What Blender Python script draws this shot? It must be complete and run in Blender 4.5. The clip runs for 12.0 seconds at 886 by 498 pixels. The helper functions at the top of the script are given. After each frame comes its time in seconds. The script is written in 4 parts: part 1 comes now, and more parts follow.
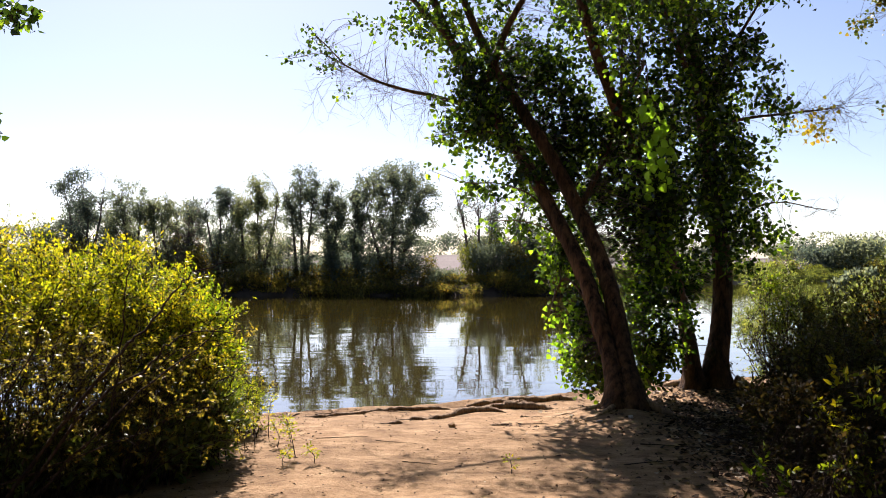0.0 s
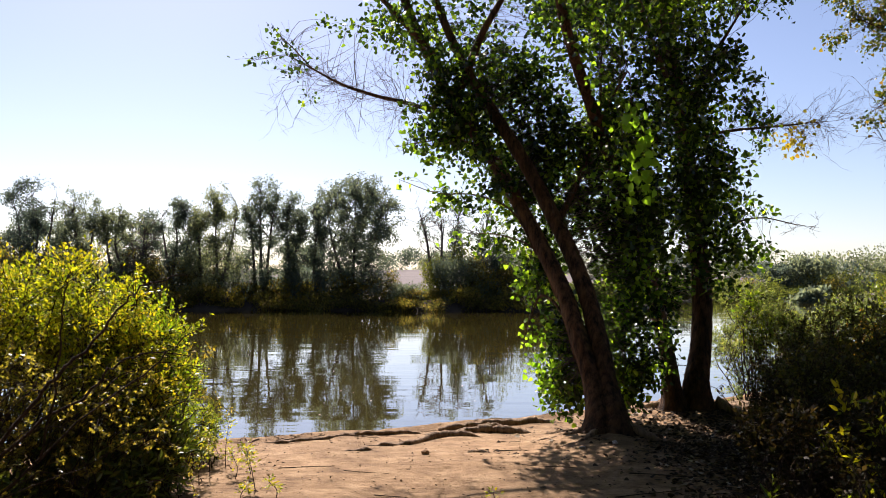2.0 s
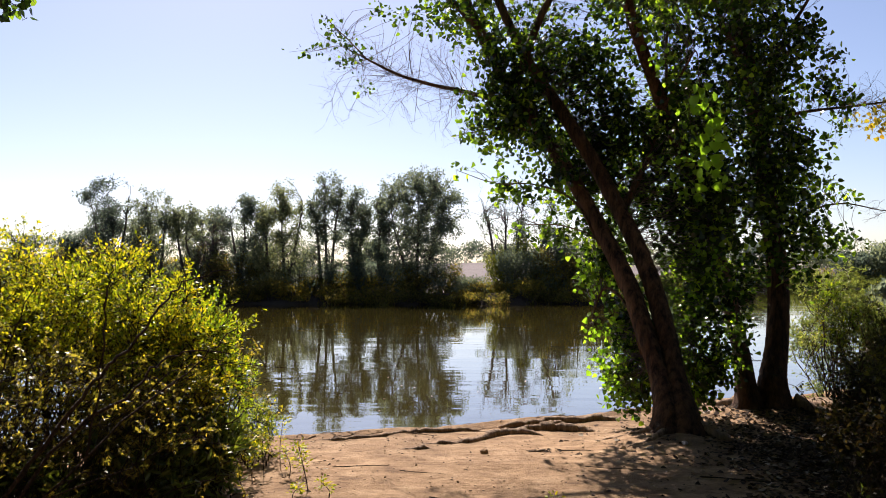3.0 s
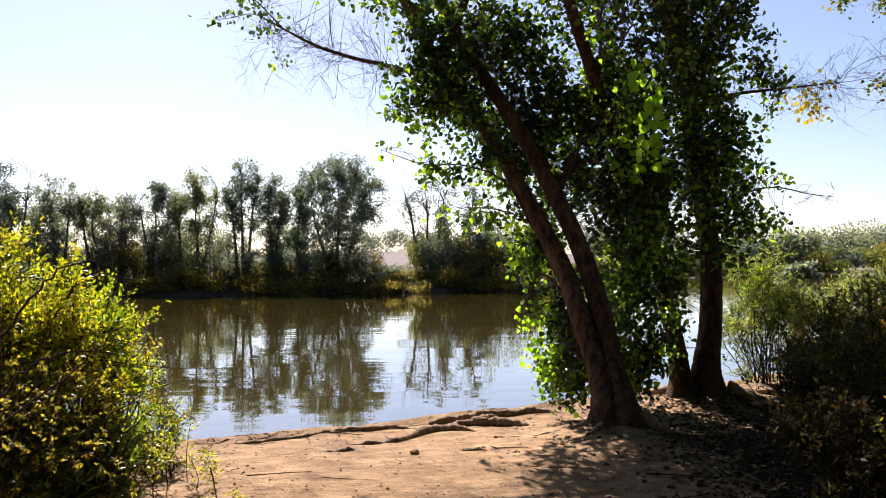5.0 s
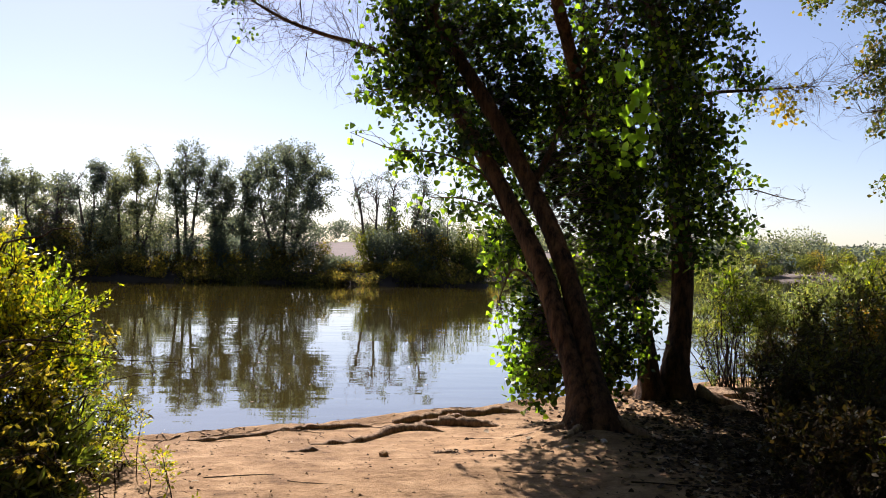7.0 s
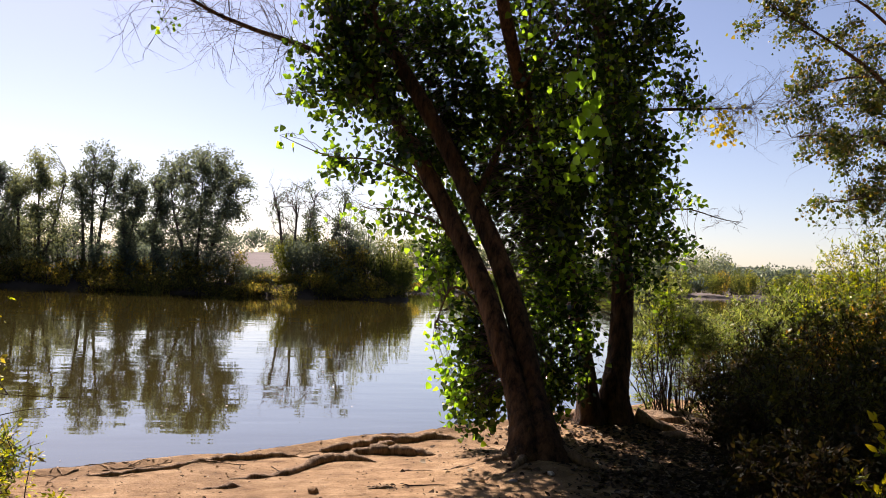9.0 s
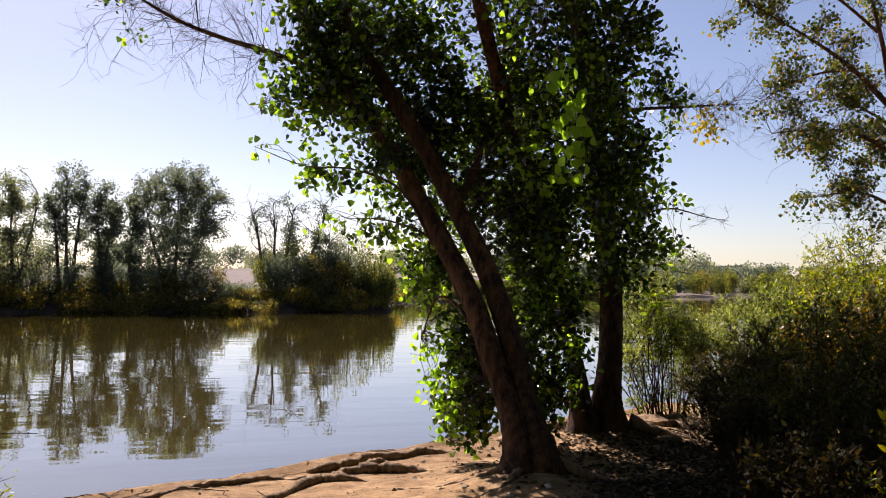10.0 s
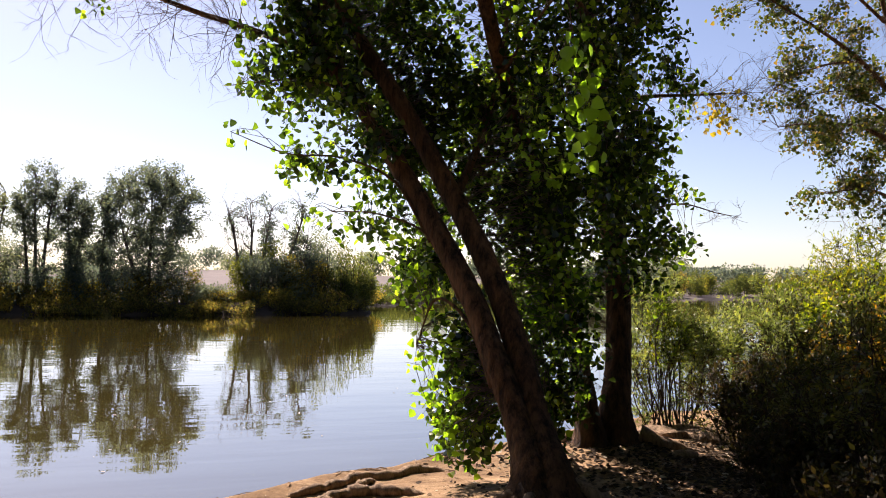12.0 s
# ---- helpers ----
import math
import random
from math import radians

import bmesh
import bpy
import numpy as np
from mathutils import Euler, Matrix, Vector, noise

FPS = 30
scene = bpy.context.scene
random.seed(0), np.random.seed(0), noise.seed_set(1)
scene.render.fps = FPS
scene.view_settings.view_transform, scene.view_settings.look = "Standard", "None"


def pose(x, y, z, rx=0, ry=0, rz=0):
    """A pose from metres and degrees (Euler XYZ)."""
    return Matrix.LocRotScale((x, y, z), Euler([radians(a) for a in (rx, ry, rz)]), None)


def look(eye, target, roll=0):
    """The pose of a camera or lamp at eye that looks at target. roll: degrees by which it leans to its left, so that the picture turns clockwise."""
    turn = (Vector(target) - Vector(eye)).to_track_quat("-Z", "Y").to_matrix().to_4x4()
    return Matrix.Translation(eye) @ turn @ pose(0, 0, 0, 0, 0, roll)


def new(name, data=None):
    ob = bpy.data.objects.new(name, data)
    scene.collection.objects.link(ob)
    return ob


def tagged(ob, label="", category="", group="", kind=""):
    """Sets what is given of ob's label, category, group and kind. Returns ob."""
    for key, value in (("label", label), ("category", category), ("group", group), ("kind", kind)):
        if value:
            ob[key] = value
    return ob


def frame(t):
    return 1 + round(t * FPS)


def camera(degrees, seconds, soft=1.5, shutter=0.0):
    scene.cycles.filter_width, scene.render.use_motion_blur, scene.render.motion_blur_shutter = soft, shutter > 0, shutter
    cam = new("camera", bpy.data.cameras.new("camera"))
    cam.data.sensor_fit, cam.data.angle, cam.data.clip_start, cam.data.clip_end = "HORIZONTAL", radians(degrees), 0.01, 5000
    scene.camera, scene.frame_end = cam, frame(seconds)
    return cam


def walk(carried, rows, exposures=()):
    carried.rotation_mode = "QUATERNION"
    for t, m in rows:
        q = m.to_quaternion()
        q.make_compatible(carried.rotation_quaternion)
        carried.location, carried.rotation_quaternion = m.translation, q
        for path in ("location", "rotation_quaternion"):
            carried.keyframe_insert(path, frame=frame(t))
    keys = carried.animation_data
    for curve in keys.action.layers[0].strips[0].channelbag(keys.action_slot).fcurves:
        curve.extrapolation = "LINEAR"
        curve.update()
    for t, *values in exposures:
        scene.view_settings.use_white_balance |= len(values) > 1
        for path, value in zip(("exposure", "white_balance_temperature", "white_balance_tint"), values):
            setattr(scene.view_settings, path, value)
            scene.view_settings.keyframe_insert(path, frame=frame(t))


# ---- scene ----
cam = camera(58.9, 12.0, 0.9)
PATH = [
    (0, (0.146, -0.543, 1.674), (0.120, 1.457, 1.717), -0.1),
    (0.5, (0.189, -0.425, 1.672), (0.121, 1.572, 1.742), 0.5),
    (1, (0.128, -0.233, 1.668), (0.143, 1.766, 1.713), 1.0),
    (1.5, (0.023, -0.111, 1.668), (0.142, 1.884, 1.753), 0.7),
    (2, (-0.000, 0.003, 1.670), (0.075, 1.999, 1.752), 0.3),
    (2.5, (0.029, 0.106, 1.667), (-0.006, 2.104, 1.748), -1.1),
    (3, (0.084, 0.284, 1.672), (-0.006, 2.281, 1.736), -0.2),
    (3.5, (0.052, 0.408, 1.657), (0.055, 2.407, 1.713), 1.5),
    (5.3, (-0.020, 0.919, 1.641), (0.103, 2.915, 1.661), -0.5),
    (5.5, (-0.060, 0.898, 1.637), (0.044, 2.895, 1.645), 0.4),
    (6, (-0.075, 1.036, 1.634), (0.053, 3.032, 1.622), 1.2),
    (6.5, (-0.214, 1.146, 1.623), (-0.002, 3.135, 1.608), 2.6),
    (6.7, (-0.235, 1.221, 1.621), (0.021, 3.204, 1.622), 1.4),
    (8.3, (-0.293, 1.666, 1.633), (-0.043, 3.650, 1.675), 2.4),
    (8.5, (-0.296, 1.716, 1.632), (0.005, 3.693, 1.672), 2.5),
    (9, (-0.360, 1.895, 1.643), (0.098, 3.841, 1.703), 2.6),
    (9.5, (-0.392, 1.995, 1.640), (0.123, 3.926, 1.719), 1.7),
    (10, (-0.344, 2.126, 1.641), (0.162, 4.059, 1.726), 0.5),
    (10.5, (-0.277, 2.254, 1.637), (0.208, 4.192, 1.729), 2.4),
    (11, (-0.280, 2.391, 1.626), (0.229, 4.324, 1.693), 3.6),
    (11.5, (-0.300, 2.632, 1.631), (0.322, 4.532, 1.684), 3.1),
    (12, (-0.319, 2.913, 1.628), (0.241, 4.830, 1.718), 0.5),
]
EXPOSURES = [(0, 1.6, 6500, 23), (1.0, 1.58, 6500, 23), (1.6, 1.47, 6500, 23), (2.5, 1.4, 6500, 23), (3.5, 1.32, 6500, 23), (5.3, 1.68, 6500, 23), (6.1, 1.7, 6500, 23), (6.6, 1.5, 6500, 23),
             (8.5, 1.4, 6850, 27), (10.5, 1.32, 6850, 27), (11.4, 1.35, 6850, 27), (12, 1.58, 6850, 27)]
walk(cam, [(t, look(eye, target, roll)) for t, eye, target, roll in PATH], EXPOSURES)

# ---- light ----
SUN_AZ, SUN_EL = radians(-17.0), radians(43.5)
world = bpy.data.worlds.new("world")
scene.world = world
world.use_nodes = True
wn = world.node_tree
sky = wn.nodes.new("ShaderNodeTexSky")
sky.sky_type = "NISHITA"
sky.sun_disc = False
sky.sun_elevation, sky.sun_rotation = SUN_EL, SUN_AZ
sky.air_density, sky.dust_density, sky.ozone_density = 0.9, 0.55, 1.2
wn.links.new(sky.outputs[0], wn.nodes["Background"].inputs[0])
wn.nodes["Background"].inputs[1].default_value = 0.051
sun_way = Vector((math.sin(SUN_AZ) * math.cos(SUN_EL), math.cos(SUN_AZ) * math.cos(SUN_EL), math.sin(SUN_EL)))
sun = new("sun", bpy.data.lights.new("sun", "SUN"))
sun.data.energy, sun.data.angle, sun.data.color = 5.0, radians(0.55), (1.0, 0.95, 0.87)
sun.matrix_world = look(sun_way * 50, (0, 0, 0))


# ---- materials ----


def nodes_of(name):
    m = bpy.data.materials.new(name)
    m.use_nodes = True
    return m, m.node_tree.nodes, m.node_tree.links, m.node_tree.nodes["Principled BSDF"]


def ramp(nd, lk, source, stops):
    r = nd.new("ShaderNodeValToRGB")
    while len(r.color_ramp.elements) < len(stops):
        r.color_ramp.elements.new(0.5)
    for e, (p, c) in zip(r.color_ramp.elements, stops):
        e.position, e.color = p, (*c, 1)
    lk.new(source, r.inputs[0])
    return r.outputs[0]


def noise_tex(nd, lk, scale, detail=4, rough=0.6, stretch=(1, 1, 1)):
    tc = nd.new("ShaderNodeTexCoord")
    mp = nd.new("ShaderNodeMapping")
    mp.inputs["Scale"].default_value = stretch
    lk.new(tc.outputs["Object"], mp.inputs[0])
    n = nd.new("ShaderNodeTexNoise")
    n.inputs["Scale"].default_value, n.inputs["Detail"].default_value, n.inputs["Roughness"].default_value = scale, detail, rough
    lk.new(mp.outputs[0], n.inputs["Vector"])
    return n


def mixed(nd, lk, kind, fac, a, b):
    m = nd.new("ShaderNodeMix")
    m.data_type, m.blend_type = "RGBA", kind
    for socket, v in ((m.inputs["Factor"], fac), (m.inputs["A"], a), (m.inputs["B"], b)):
        if isinstance(v, (int, float)):
            socket.default_value = v
        elif isinstance(v, tuple):
            socket.default_value = (*v, 1)
        else:
            lk.new(v, socket)
    return m.outputs["Result"]


def bumped(nd, lk, bsdf, source, strength, distance):
    b = nd.new("ShaderNodeBump")
    b.inputs["Strength"].default_value, b.inputs["Distance"].default_value = strength, distance
    lk.new(source, b.inputs["Height"])
    lk.new(b.outputs[0], bsdf.inputs["Normal"])
    return b


def leaf_material(name, stops, through_tint=(1.25, 1.3, 0.45), share=0.45, rough=0.42, gloss=0.4, varied=False, drift=None):
    """Leaves: each island takes its own colour; some light passes through."""
    m, nd, lk, p = nodes_of(name)
    geo = nd.new("ShaderNodeNewGeometry")
    col = ramp(nd, lk, geo.outputs["Random Per Island"], stops)
    n = noise_tex(nd, lk, 1.3, 3)
    patch = ramp(nd, lk, n.outputs["Fac"], [(0.3, (0.72, 0.75, 0.7)), (0.7, (1.12, 1.08, 1.0))])
    col = mixed(nd, lk, "MULTIPLY", 1.0, col, patch)
    if drift:
        broad = noise_tex(nd, lk, 0.9, 2)
        col = mixed(nd, lk, "MULTIPLY", 1.0, col, ramp(nd, lk, broad.outputs["Fac"], [(0.4, drift[0]), (0.6, drift[1])]))
    if varied:
        info = nd.new("ShaderNodeObjectInfo")
        col = mixed(nd, lk, "MULTIPLY", 1.0, col, ramp(nd, lk, info.outputs["Random"], [(0.0, (0.55, 0.6, 0.65)), (0.4, (0.85, 0.87, 0.9)), (0.75, (1.05, 1.03, 0.9)), (1.0, (1.3, 1.2, 0.85))]))
    lk.new(col, p.inputs["Base Color"])
    p.inputs["Roughness"].default_value = rough
    p.inputs["Specular IOR Level"].default_value = gloss
    tr = nd.new("ShaderNodeBsdfTranslucent")
    lk.new(mixed(nd, lk, "MULTIPLY", 1.0, col, through_tint), tr.inputs[0])
    mx = nd.new("ShaderNodeMixShader")
    mx.inputs[0].default_value = share
    lk.new(p.outputs[0], mx.inputs[1])
    lk.new(tr.outputs[0], mx.inputs[2])
    lk.new(mx.outputs[0], nd["Material Output"].inputs[0])
    return m


def bark_material(name, dark, light, scale=9.0, relief=0.07):
    m, nd, lk, p = nodes_of(name)
    n = noise_tex(nd, lk, scale * 1.6, 9, 0.75, (1, 1, 0.2))
    big = noise_tex(nd, lk, 1.7, 3)
    col = ramp(nd, lk, n.outputs["Fac"], [(0.38, dark), (0.6, light)])
    col = mixed(nd, lk, "MULTIPLY", 0.8, col, ramp(nd, lk, big.outputs["Fac"], [(0.3, (0.6, 0.58, 0.55)), (0.7, (1.1, 1.08, 1.05))]))
    lk.new(col, p.inputs["Base Color"])
    p.inputs["Roughness"].default_value = 0.9
    p.inputs["Specular IOR Level"].default_value = 0.2
    bumped(nd, lk, p, n.outputs["Fac"], 1.0, relief)
    return m


def dirt_material():
    m, nd, lk, p = nodes_of("packed_dirt")
    fine = noise_tex(nd, lk, 60, 6, 0.75)
    mid = noise_tex(nd, lk, 2.6, 8, 0.72, (1, 1.6, 1))
    big = noise_tex(nd, lk, 0.35, 3)
    col = ramp(nd, lk, mid.outputs["Fac"], [(0.3, (0.14, 0.086, 0.044)), (0.5, (0.275, 0.176, 0.092)), (0.68, (0.395, 0.275, 0.157))])
    col = mixed(nd, lk, "MULTIPLY", 0.75, col, ramp(nd, lk, fine.outputs["Fac"], [(0.3, (0.55, 0.52, 0.5)), (0.6, (1.1, 1.1, 1.08))]))
    col = mixed(nd, lk, "MULTIPLY", 0.6, col, ramp(nd, lk, big.outputs["Fac"], [(0.35, (0.62, 0.6, 0.56)), (0.65, (1.12, 1.1, 1.06))]))
    # grass and brush country past the water
    tc = nd.new("ShaderNodeTexCoord")
    sep = nd.new("ShaderNodeSeparateXYZ")
    lk.new(tc.outputs["Object"], sep.inputs[0])
    far = nd.new("ShaderNodeMapRange")
    far.inputs[1].default_value, far.inputs[2].default_value = 44, 47
    lk.new(sep.outputs[1], far.inputs[0])
    field = noise_tex(nd, lk, 0.12, 6, 0.7)
    fcol = ramp(nd, lk, field.outputs["Fac"], [(0.3, (0.09, 0.078, 0.064)), (0.55, (0.125, 0.105, 0.094)), (0.8, (0.16, 0.135, 0.125))])
    # far bank soil near the water, darkened to carry the brush's shade
    edge = nd.new("ShaderNodeMapRange")
    edge.inputs[1].default_value, edge.inputs[2].default_value = 58, 72
    lk.new(sep.outputs[1], edge.inputs[0])
    shaded_soil = ramp(nd, lk, field.outputs["Fac"], [(0.3, (0.03, 0.024, 0.017)), (0.7, (0.065, 0.048, 0.036))])
    fcol = mixed(nd, lk, "MIX", edge.outputs[0], shaded_soil, fcol)
    crack = noise_tex(nd, lk, 9, 10, 0.75, (0.6, 1.7, 1))
    col = mixed(nd, lk, "MULTIPLY", 0.8, col, ramp(nd, lk, crack.outputs["Fac"], [(0.36, (0.5, 0.44, 0.4)), (0.47, (1, 1, 1)), (0.7, (1.08, 1.06, 1.04))]))
    lk.new(mixed(nd, lk, "MIX", far.outputs[0], col, fcol), p.inputs["Base Color"])
    p.inputs["Roughness"].default_value = 0.95
    p.inputs["Specular IOR Level"].default_value = 0.15
    h = nd.new("ShaderNodeMath")
    h.operation = "MULTIPLY_ADD"
    lk.new(crack.outputs["Fac"], h.inputs[0])
    h.inputs[1].default_value = 2.2
    lk.new(fine.outputs["Fac"], h.inputs[2])
    bumped(nd, lk, p, h.outputs[0], 0.7, 0.018)
    return m


def water_material():
    m, nd, lk, p = nodes_of("pond_water")
    big = noise_tex(nd, lk, 0.25, 3)
    lk.new(ramp(nd, lk, big.outputs["Fac"], [(0.3, (0.036, 0.029, 0.007)), (0.7, (0.05, 0.04, 0.011))]), p.inputs["Base Color"])
    p.inputs["Roughness"].default_value = 0.012
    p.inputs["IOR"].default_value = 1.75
    a = noise_tex(nd, lk, 1.7, 2, 0.5, (0.4, 1.7, 1))
    b = noise_tex(nd, lk, 0.5, 2, 0.5, (0.5, 1.7, 1))
    add = nd.new("ShaderNodeMath")
    add.operation = "MULTIPLY_ADD"
    lk.new(b.outputs["Fac"], add.inputs[0])
    add.inputs[1].default_value = 4.0
    lk.new(a.outputs["Fac"], add.inputs[2])
    b = bumped(nd, lk, p, add.outputs[0], 0.05, 0.036)
    p.inputs["Coat Weight"].default_value, p.inputs["Coat Roughness"].default_value, p.inputs["Coat IOR"].default_value = 0.6, 0.012, 1.6
    lk.new(b.outputs[0], p.inputs["Coat Normal"])
    return m


def plain_material(name, a, b, scale=20.0, rough=0.8):
    m, nd, lk, p = nodes_of(name)
    n = noise_tex(nd, lk, scale, 5)
    info = nd.new("ShaderNodeObjectInfo")
    col = ramp(nd, lk, n.outputs["Fac"], [(0.3, a), (0.7, b)])
    col = mixed(nd, lk, "MULTIPLY", 0.6, col, ramp(nd, lk, info.outputs["Random"], [(0, (0.7, 0.7, 0.68)), (1, (1.1, 1.08, 1.05))]))
    lk.new(col, p.inputs["Base Color"])
    p.inputs["Roughness"].default_value = rough
    bumped(nd, lk, p, n.outputs["Fac"], 0.5, 0.01)
    return m


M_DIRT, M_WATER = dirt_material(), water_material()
M_BARK = bark_material("cottonwood_bark", (0.02, 0.011, 0.006), (0.175, 0.093, 0.045))
M_BARK_FAR = bark_material("far_bark", (0.03, 0.025, 0.02), (0.11, 0.09, 0.075), 4)
M_TWIG = bark_material("twig_bark", (0.06, 0.045, 0.035), (0.17, 0.13, 0.10), 25)
M_DEAD = bark_material("dead_stem_bark", (0.022, 0.015, 0.011), (0.095, 0.064, 0.043), 25)
M_ROOT = bark_material("root_bark", (0.12, 0.078, 0.045), (0.36, 0.25, 0.15), 14, 0.03)
# colour carries shade: most leaves near black, a few bright as if sunlit
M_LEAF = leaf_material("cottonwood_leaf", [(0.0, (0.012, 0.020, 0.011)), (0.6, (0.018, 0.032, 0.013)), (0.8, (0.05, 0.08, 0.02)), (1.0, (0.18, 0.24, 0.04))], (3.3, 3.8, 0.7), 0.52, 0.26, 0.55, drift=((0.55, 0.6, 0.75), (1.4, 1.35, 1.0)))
# brighter copy of the cottonwood leaf, with sunlight put into its colour
M_LEAF_LIT = leaf_material("leaf_painted_sunlit", [(0.0, (0.09, 0.16, 0.02)), (1.0, (0.16, 0.24, 0.035))], (2.4, 2.75, 0.6), 0.68)
M_BUSH = leaf_material("yellowing_leaf", [(0.0, (0.10, 0.14, 0.016)), (0.4, (0.21, 0.23, 0.02)), (0.75, (0.37, 0.34, 0.025)), (1.0, (0.48, 0.40, 0.04))], (1.72, 1.58, 0.35), 0.58, drift=((0.8, 0.95, 0.8), (1.2, 1.12, 0.8)))
M_BUSH_LIME = leaf_material("lime_leaf", [(0.0, (0.075, 0.14, 0.018)), (0.5, (0.14, 0.21, 0.022)), (1.0, (0.26, 0.28, 0.03))], (2.0, 1.9, 0.3), 0.6)
# dry leaf browns, lowered further to stand in for the thicket's deep shade
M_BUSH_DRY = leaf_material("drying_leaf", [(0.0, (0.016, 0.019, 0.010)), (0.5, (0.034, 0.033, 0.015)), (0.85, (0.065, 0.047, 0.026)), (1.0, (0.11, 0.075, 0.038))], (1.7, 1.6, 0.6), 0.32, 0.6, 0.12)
M_OLIVE = leaf_material("olive_leaf", [(0.0, (0.03, 0.036, 0.016)), (0.5, (0.06, 0.066, 0.024)), (0.85, (0.10, 0.10, 0.035)), (1.0, (0.17, 0.14, 0.05))], (2.2, 2.1, 0.5), 0.48, 0.36, 0.4)
M_BROAD = leaf_material("pointed_leaf", [(0.0, (0.05, 0.075, 0.025)), (0.6, (0.085, 0.115, 0.035)), (1.0, (0.17, 0.19, 0.05))], (2.2, 2.2, 0.5), 0.45, 0.32, 0.5)
M_BUSH_GREEN = leaf_material("shrub_leaf", [(0.0, (0.04, 0.065, 0.014)), (0.6, (0.085, 0.11, 0.02)), (0.9, (0.15, 0.17, 0.025)), (1.0, (0.2, 0.2, 0.03))], (3.0, 2.8, 0.35), 0.58, drift=((0.75, 0.9, 0.9), (1.2, 1.05, 0.8)))
M_WILLOW = leaf_material("willow_leaf", [(0.0, (0.075, 0.105, 0.045)), (0.6, (0.12, 0.15, 0.065)), (1.0, (0.2, 0.21, 0.09))], (2.2, 2.2, 0.7), 0.5)
# air haze is mixed into this leaf colour: greyer, bluer and lighter
M_HAZED_LEAF = leaf_material("hazed_leaf", [(0.0, (0.062, 0.078, 0.076)), (0.6, (0.09, 0.108, 0.092)), (1.0, (0.14, 0.15, 0.095))], (2.4, 2.5, 1.9), 0.5, 0.85, 0.05, True)
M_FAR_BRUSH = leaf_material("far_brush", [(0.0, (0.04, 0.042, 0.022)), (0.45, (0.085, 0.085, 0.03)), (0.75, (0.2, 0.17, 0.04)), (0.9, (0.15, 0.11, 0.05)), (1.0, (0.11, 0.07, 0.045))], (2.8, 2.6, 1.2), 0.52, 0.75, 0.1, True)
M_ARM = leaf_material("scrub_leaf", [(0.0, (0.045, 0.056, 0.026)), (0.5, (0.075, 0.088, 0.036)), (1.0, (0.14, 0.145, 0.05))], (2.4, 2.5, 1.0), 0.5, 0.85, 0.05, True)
# litter browns, kept dark so the ground under the trees reads as deeper shade
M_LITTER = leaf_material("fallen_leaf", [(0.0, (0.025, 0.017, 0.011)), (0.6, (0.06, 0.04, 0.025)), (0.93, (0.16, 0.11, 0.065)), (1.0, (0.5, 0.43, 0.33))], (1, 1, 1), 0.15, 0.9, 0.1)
M_LEAF_AUTUMN = leaf_material("turning_leaf", [(0.0, (0.025, 0.042, 0.018)), (0.55, (0.055, 0.078, 0.026)), (0.85, (0.12, 0.115, 0.035)), (1.0, (0.19, 0.12, 0.05))], (2.2, 2.1, 0.5), 0.45)
M_LEAF_GOLD = leaf_material("golden_leaf", [(0.0, (0.16, 0.17, 0.03)), (0.6, (0.3, 0.25, 0.04)), (1.0, (0.4, 0.26, 0.05))], (1.6, 1.5, 0.5), 0.5)
M_WITHERED = leaf_material("withered_leaf", [(0.0, (0.07, 0.07, 0.022)), (0.5, (0.17, 0.15, 0.04)), (0.85, (0.29, 0.24, 0.065)), (1.0, (0.4, 0.33, 0.11))], (1.9, 1.8, 0.5), 0.5)
M_RUST = leaf_material("rusty_leaf", [(0.0, (0.07, 0.06, 0.016)), (0.5, (0.15, 0.105, 0.02)), (0.85, (0.24, 0.145, 0.025)), (1.0, (0.33, 0.16, 0.03))], (2.0, 1.75, 0.4), 0.5)
M_STONE = plain_material("stone", (0.28, 0.24, 0.2), (0.5, 0.45, 0.38))

# ---- builders ----
rng = np.random.default_rng(7)


def unit(v):
    v = np.asarray(v, float)
    return v / np.maximum(np.linalg.norm(v, axis=-1, keepdims=True), 1e-9)


class Shape:
    """Collects vertices and faces of one mesh."""

    def __init__(self):
        self.v, self.f, self.n = [], [], 0

    def add(self, verts, faces):
        self.v.append(np.asarray(verts, float))
        self.f.extend(tuple(i + self.n for i in f) for f in faces)
        self.n += len(verts)

    def tube(self, pts, radii, sides=6, rough=0.0):
        pts, radii = np.asarray(pts, float), np.asarray(radii, float)
        way = unit(np.gradient(pts, axis=0))
        side = unit(np.cross(way, (0.31, 0.87, 0.38)))
        up = np.cross(way, side)
        ang = np.arange(sides) * 2 * math.pi / sides
        r = radii[:, None] * (1 + rough * rng.uniform(-1, 1, (len(pts), sides)))
        ring = pts[:, None] + r[..., None] * (np.cos(ang)[None, :, None] * side[:, None] + np.sin(ang)[None, :, None] * up[:, None])
        fs = [(i * sides + j, i * sides + (j + 1) % sides, (i + 1) * sides + (j + 1) % sides, (i + 1) * sides + j)
              for i in range(len(pts) - 1) for j in range(sides)]
        fs += [tuple(range(sides))[::-1], tuple(range((len(pts) - 1) * sides, len(pts) * sides))]
        self.add(ring.reshape(-1, 3), fs)

    def mesh(self, name, material, smooth=True):
        me = bpy.data.meshes.new(name)
        me.from_pydata(np.concatenate(self.v).tolist(), [], self.f)
        me.materials.append(material)
        me.polygons.foreach_set("use_smooth", [smooth] * len(me.polygons))
        me.update()
        return me


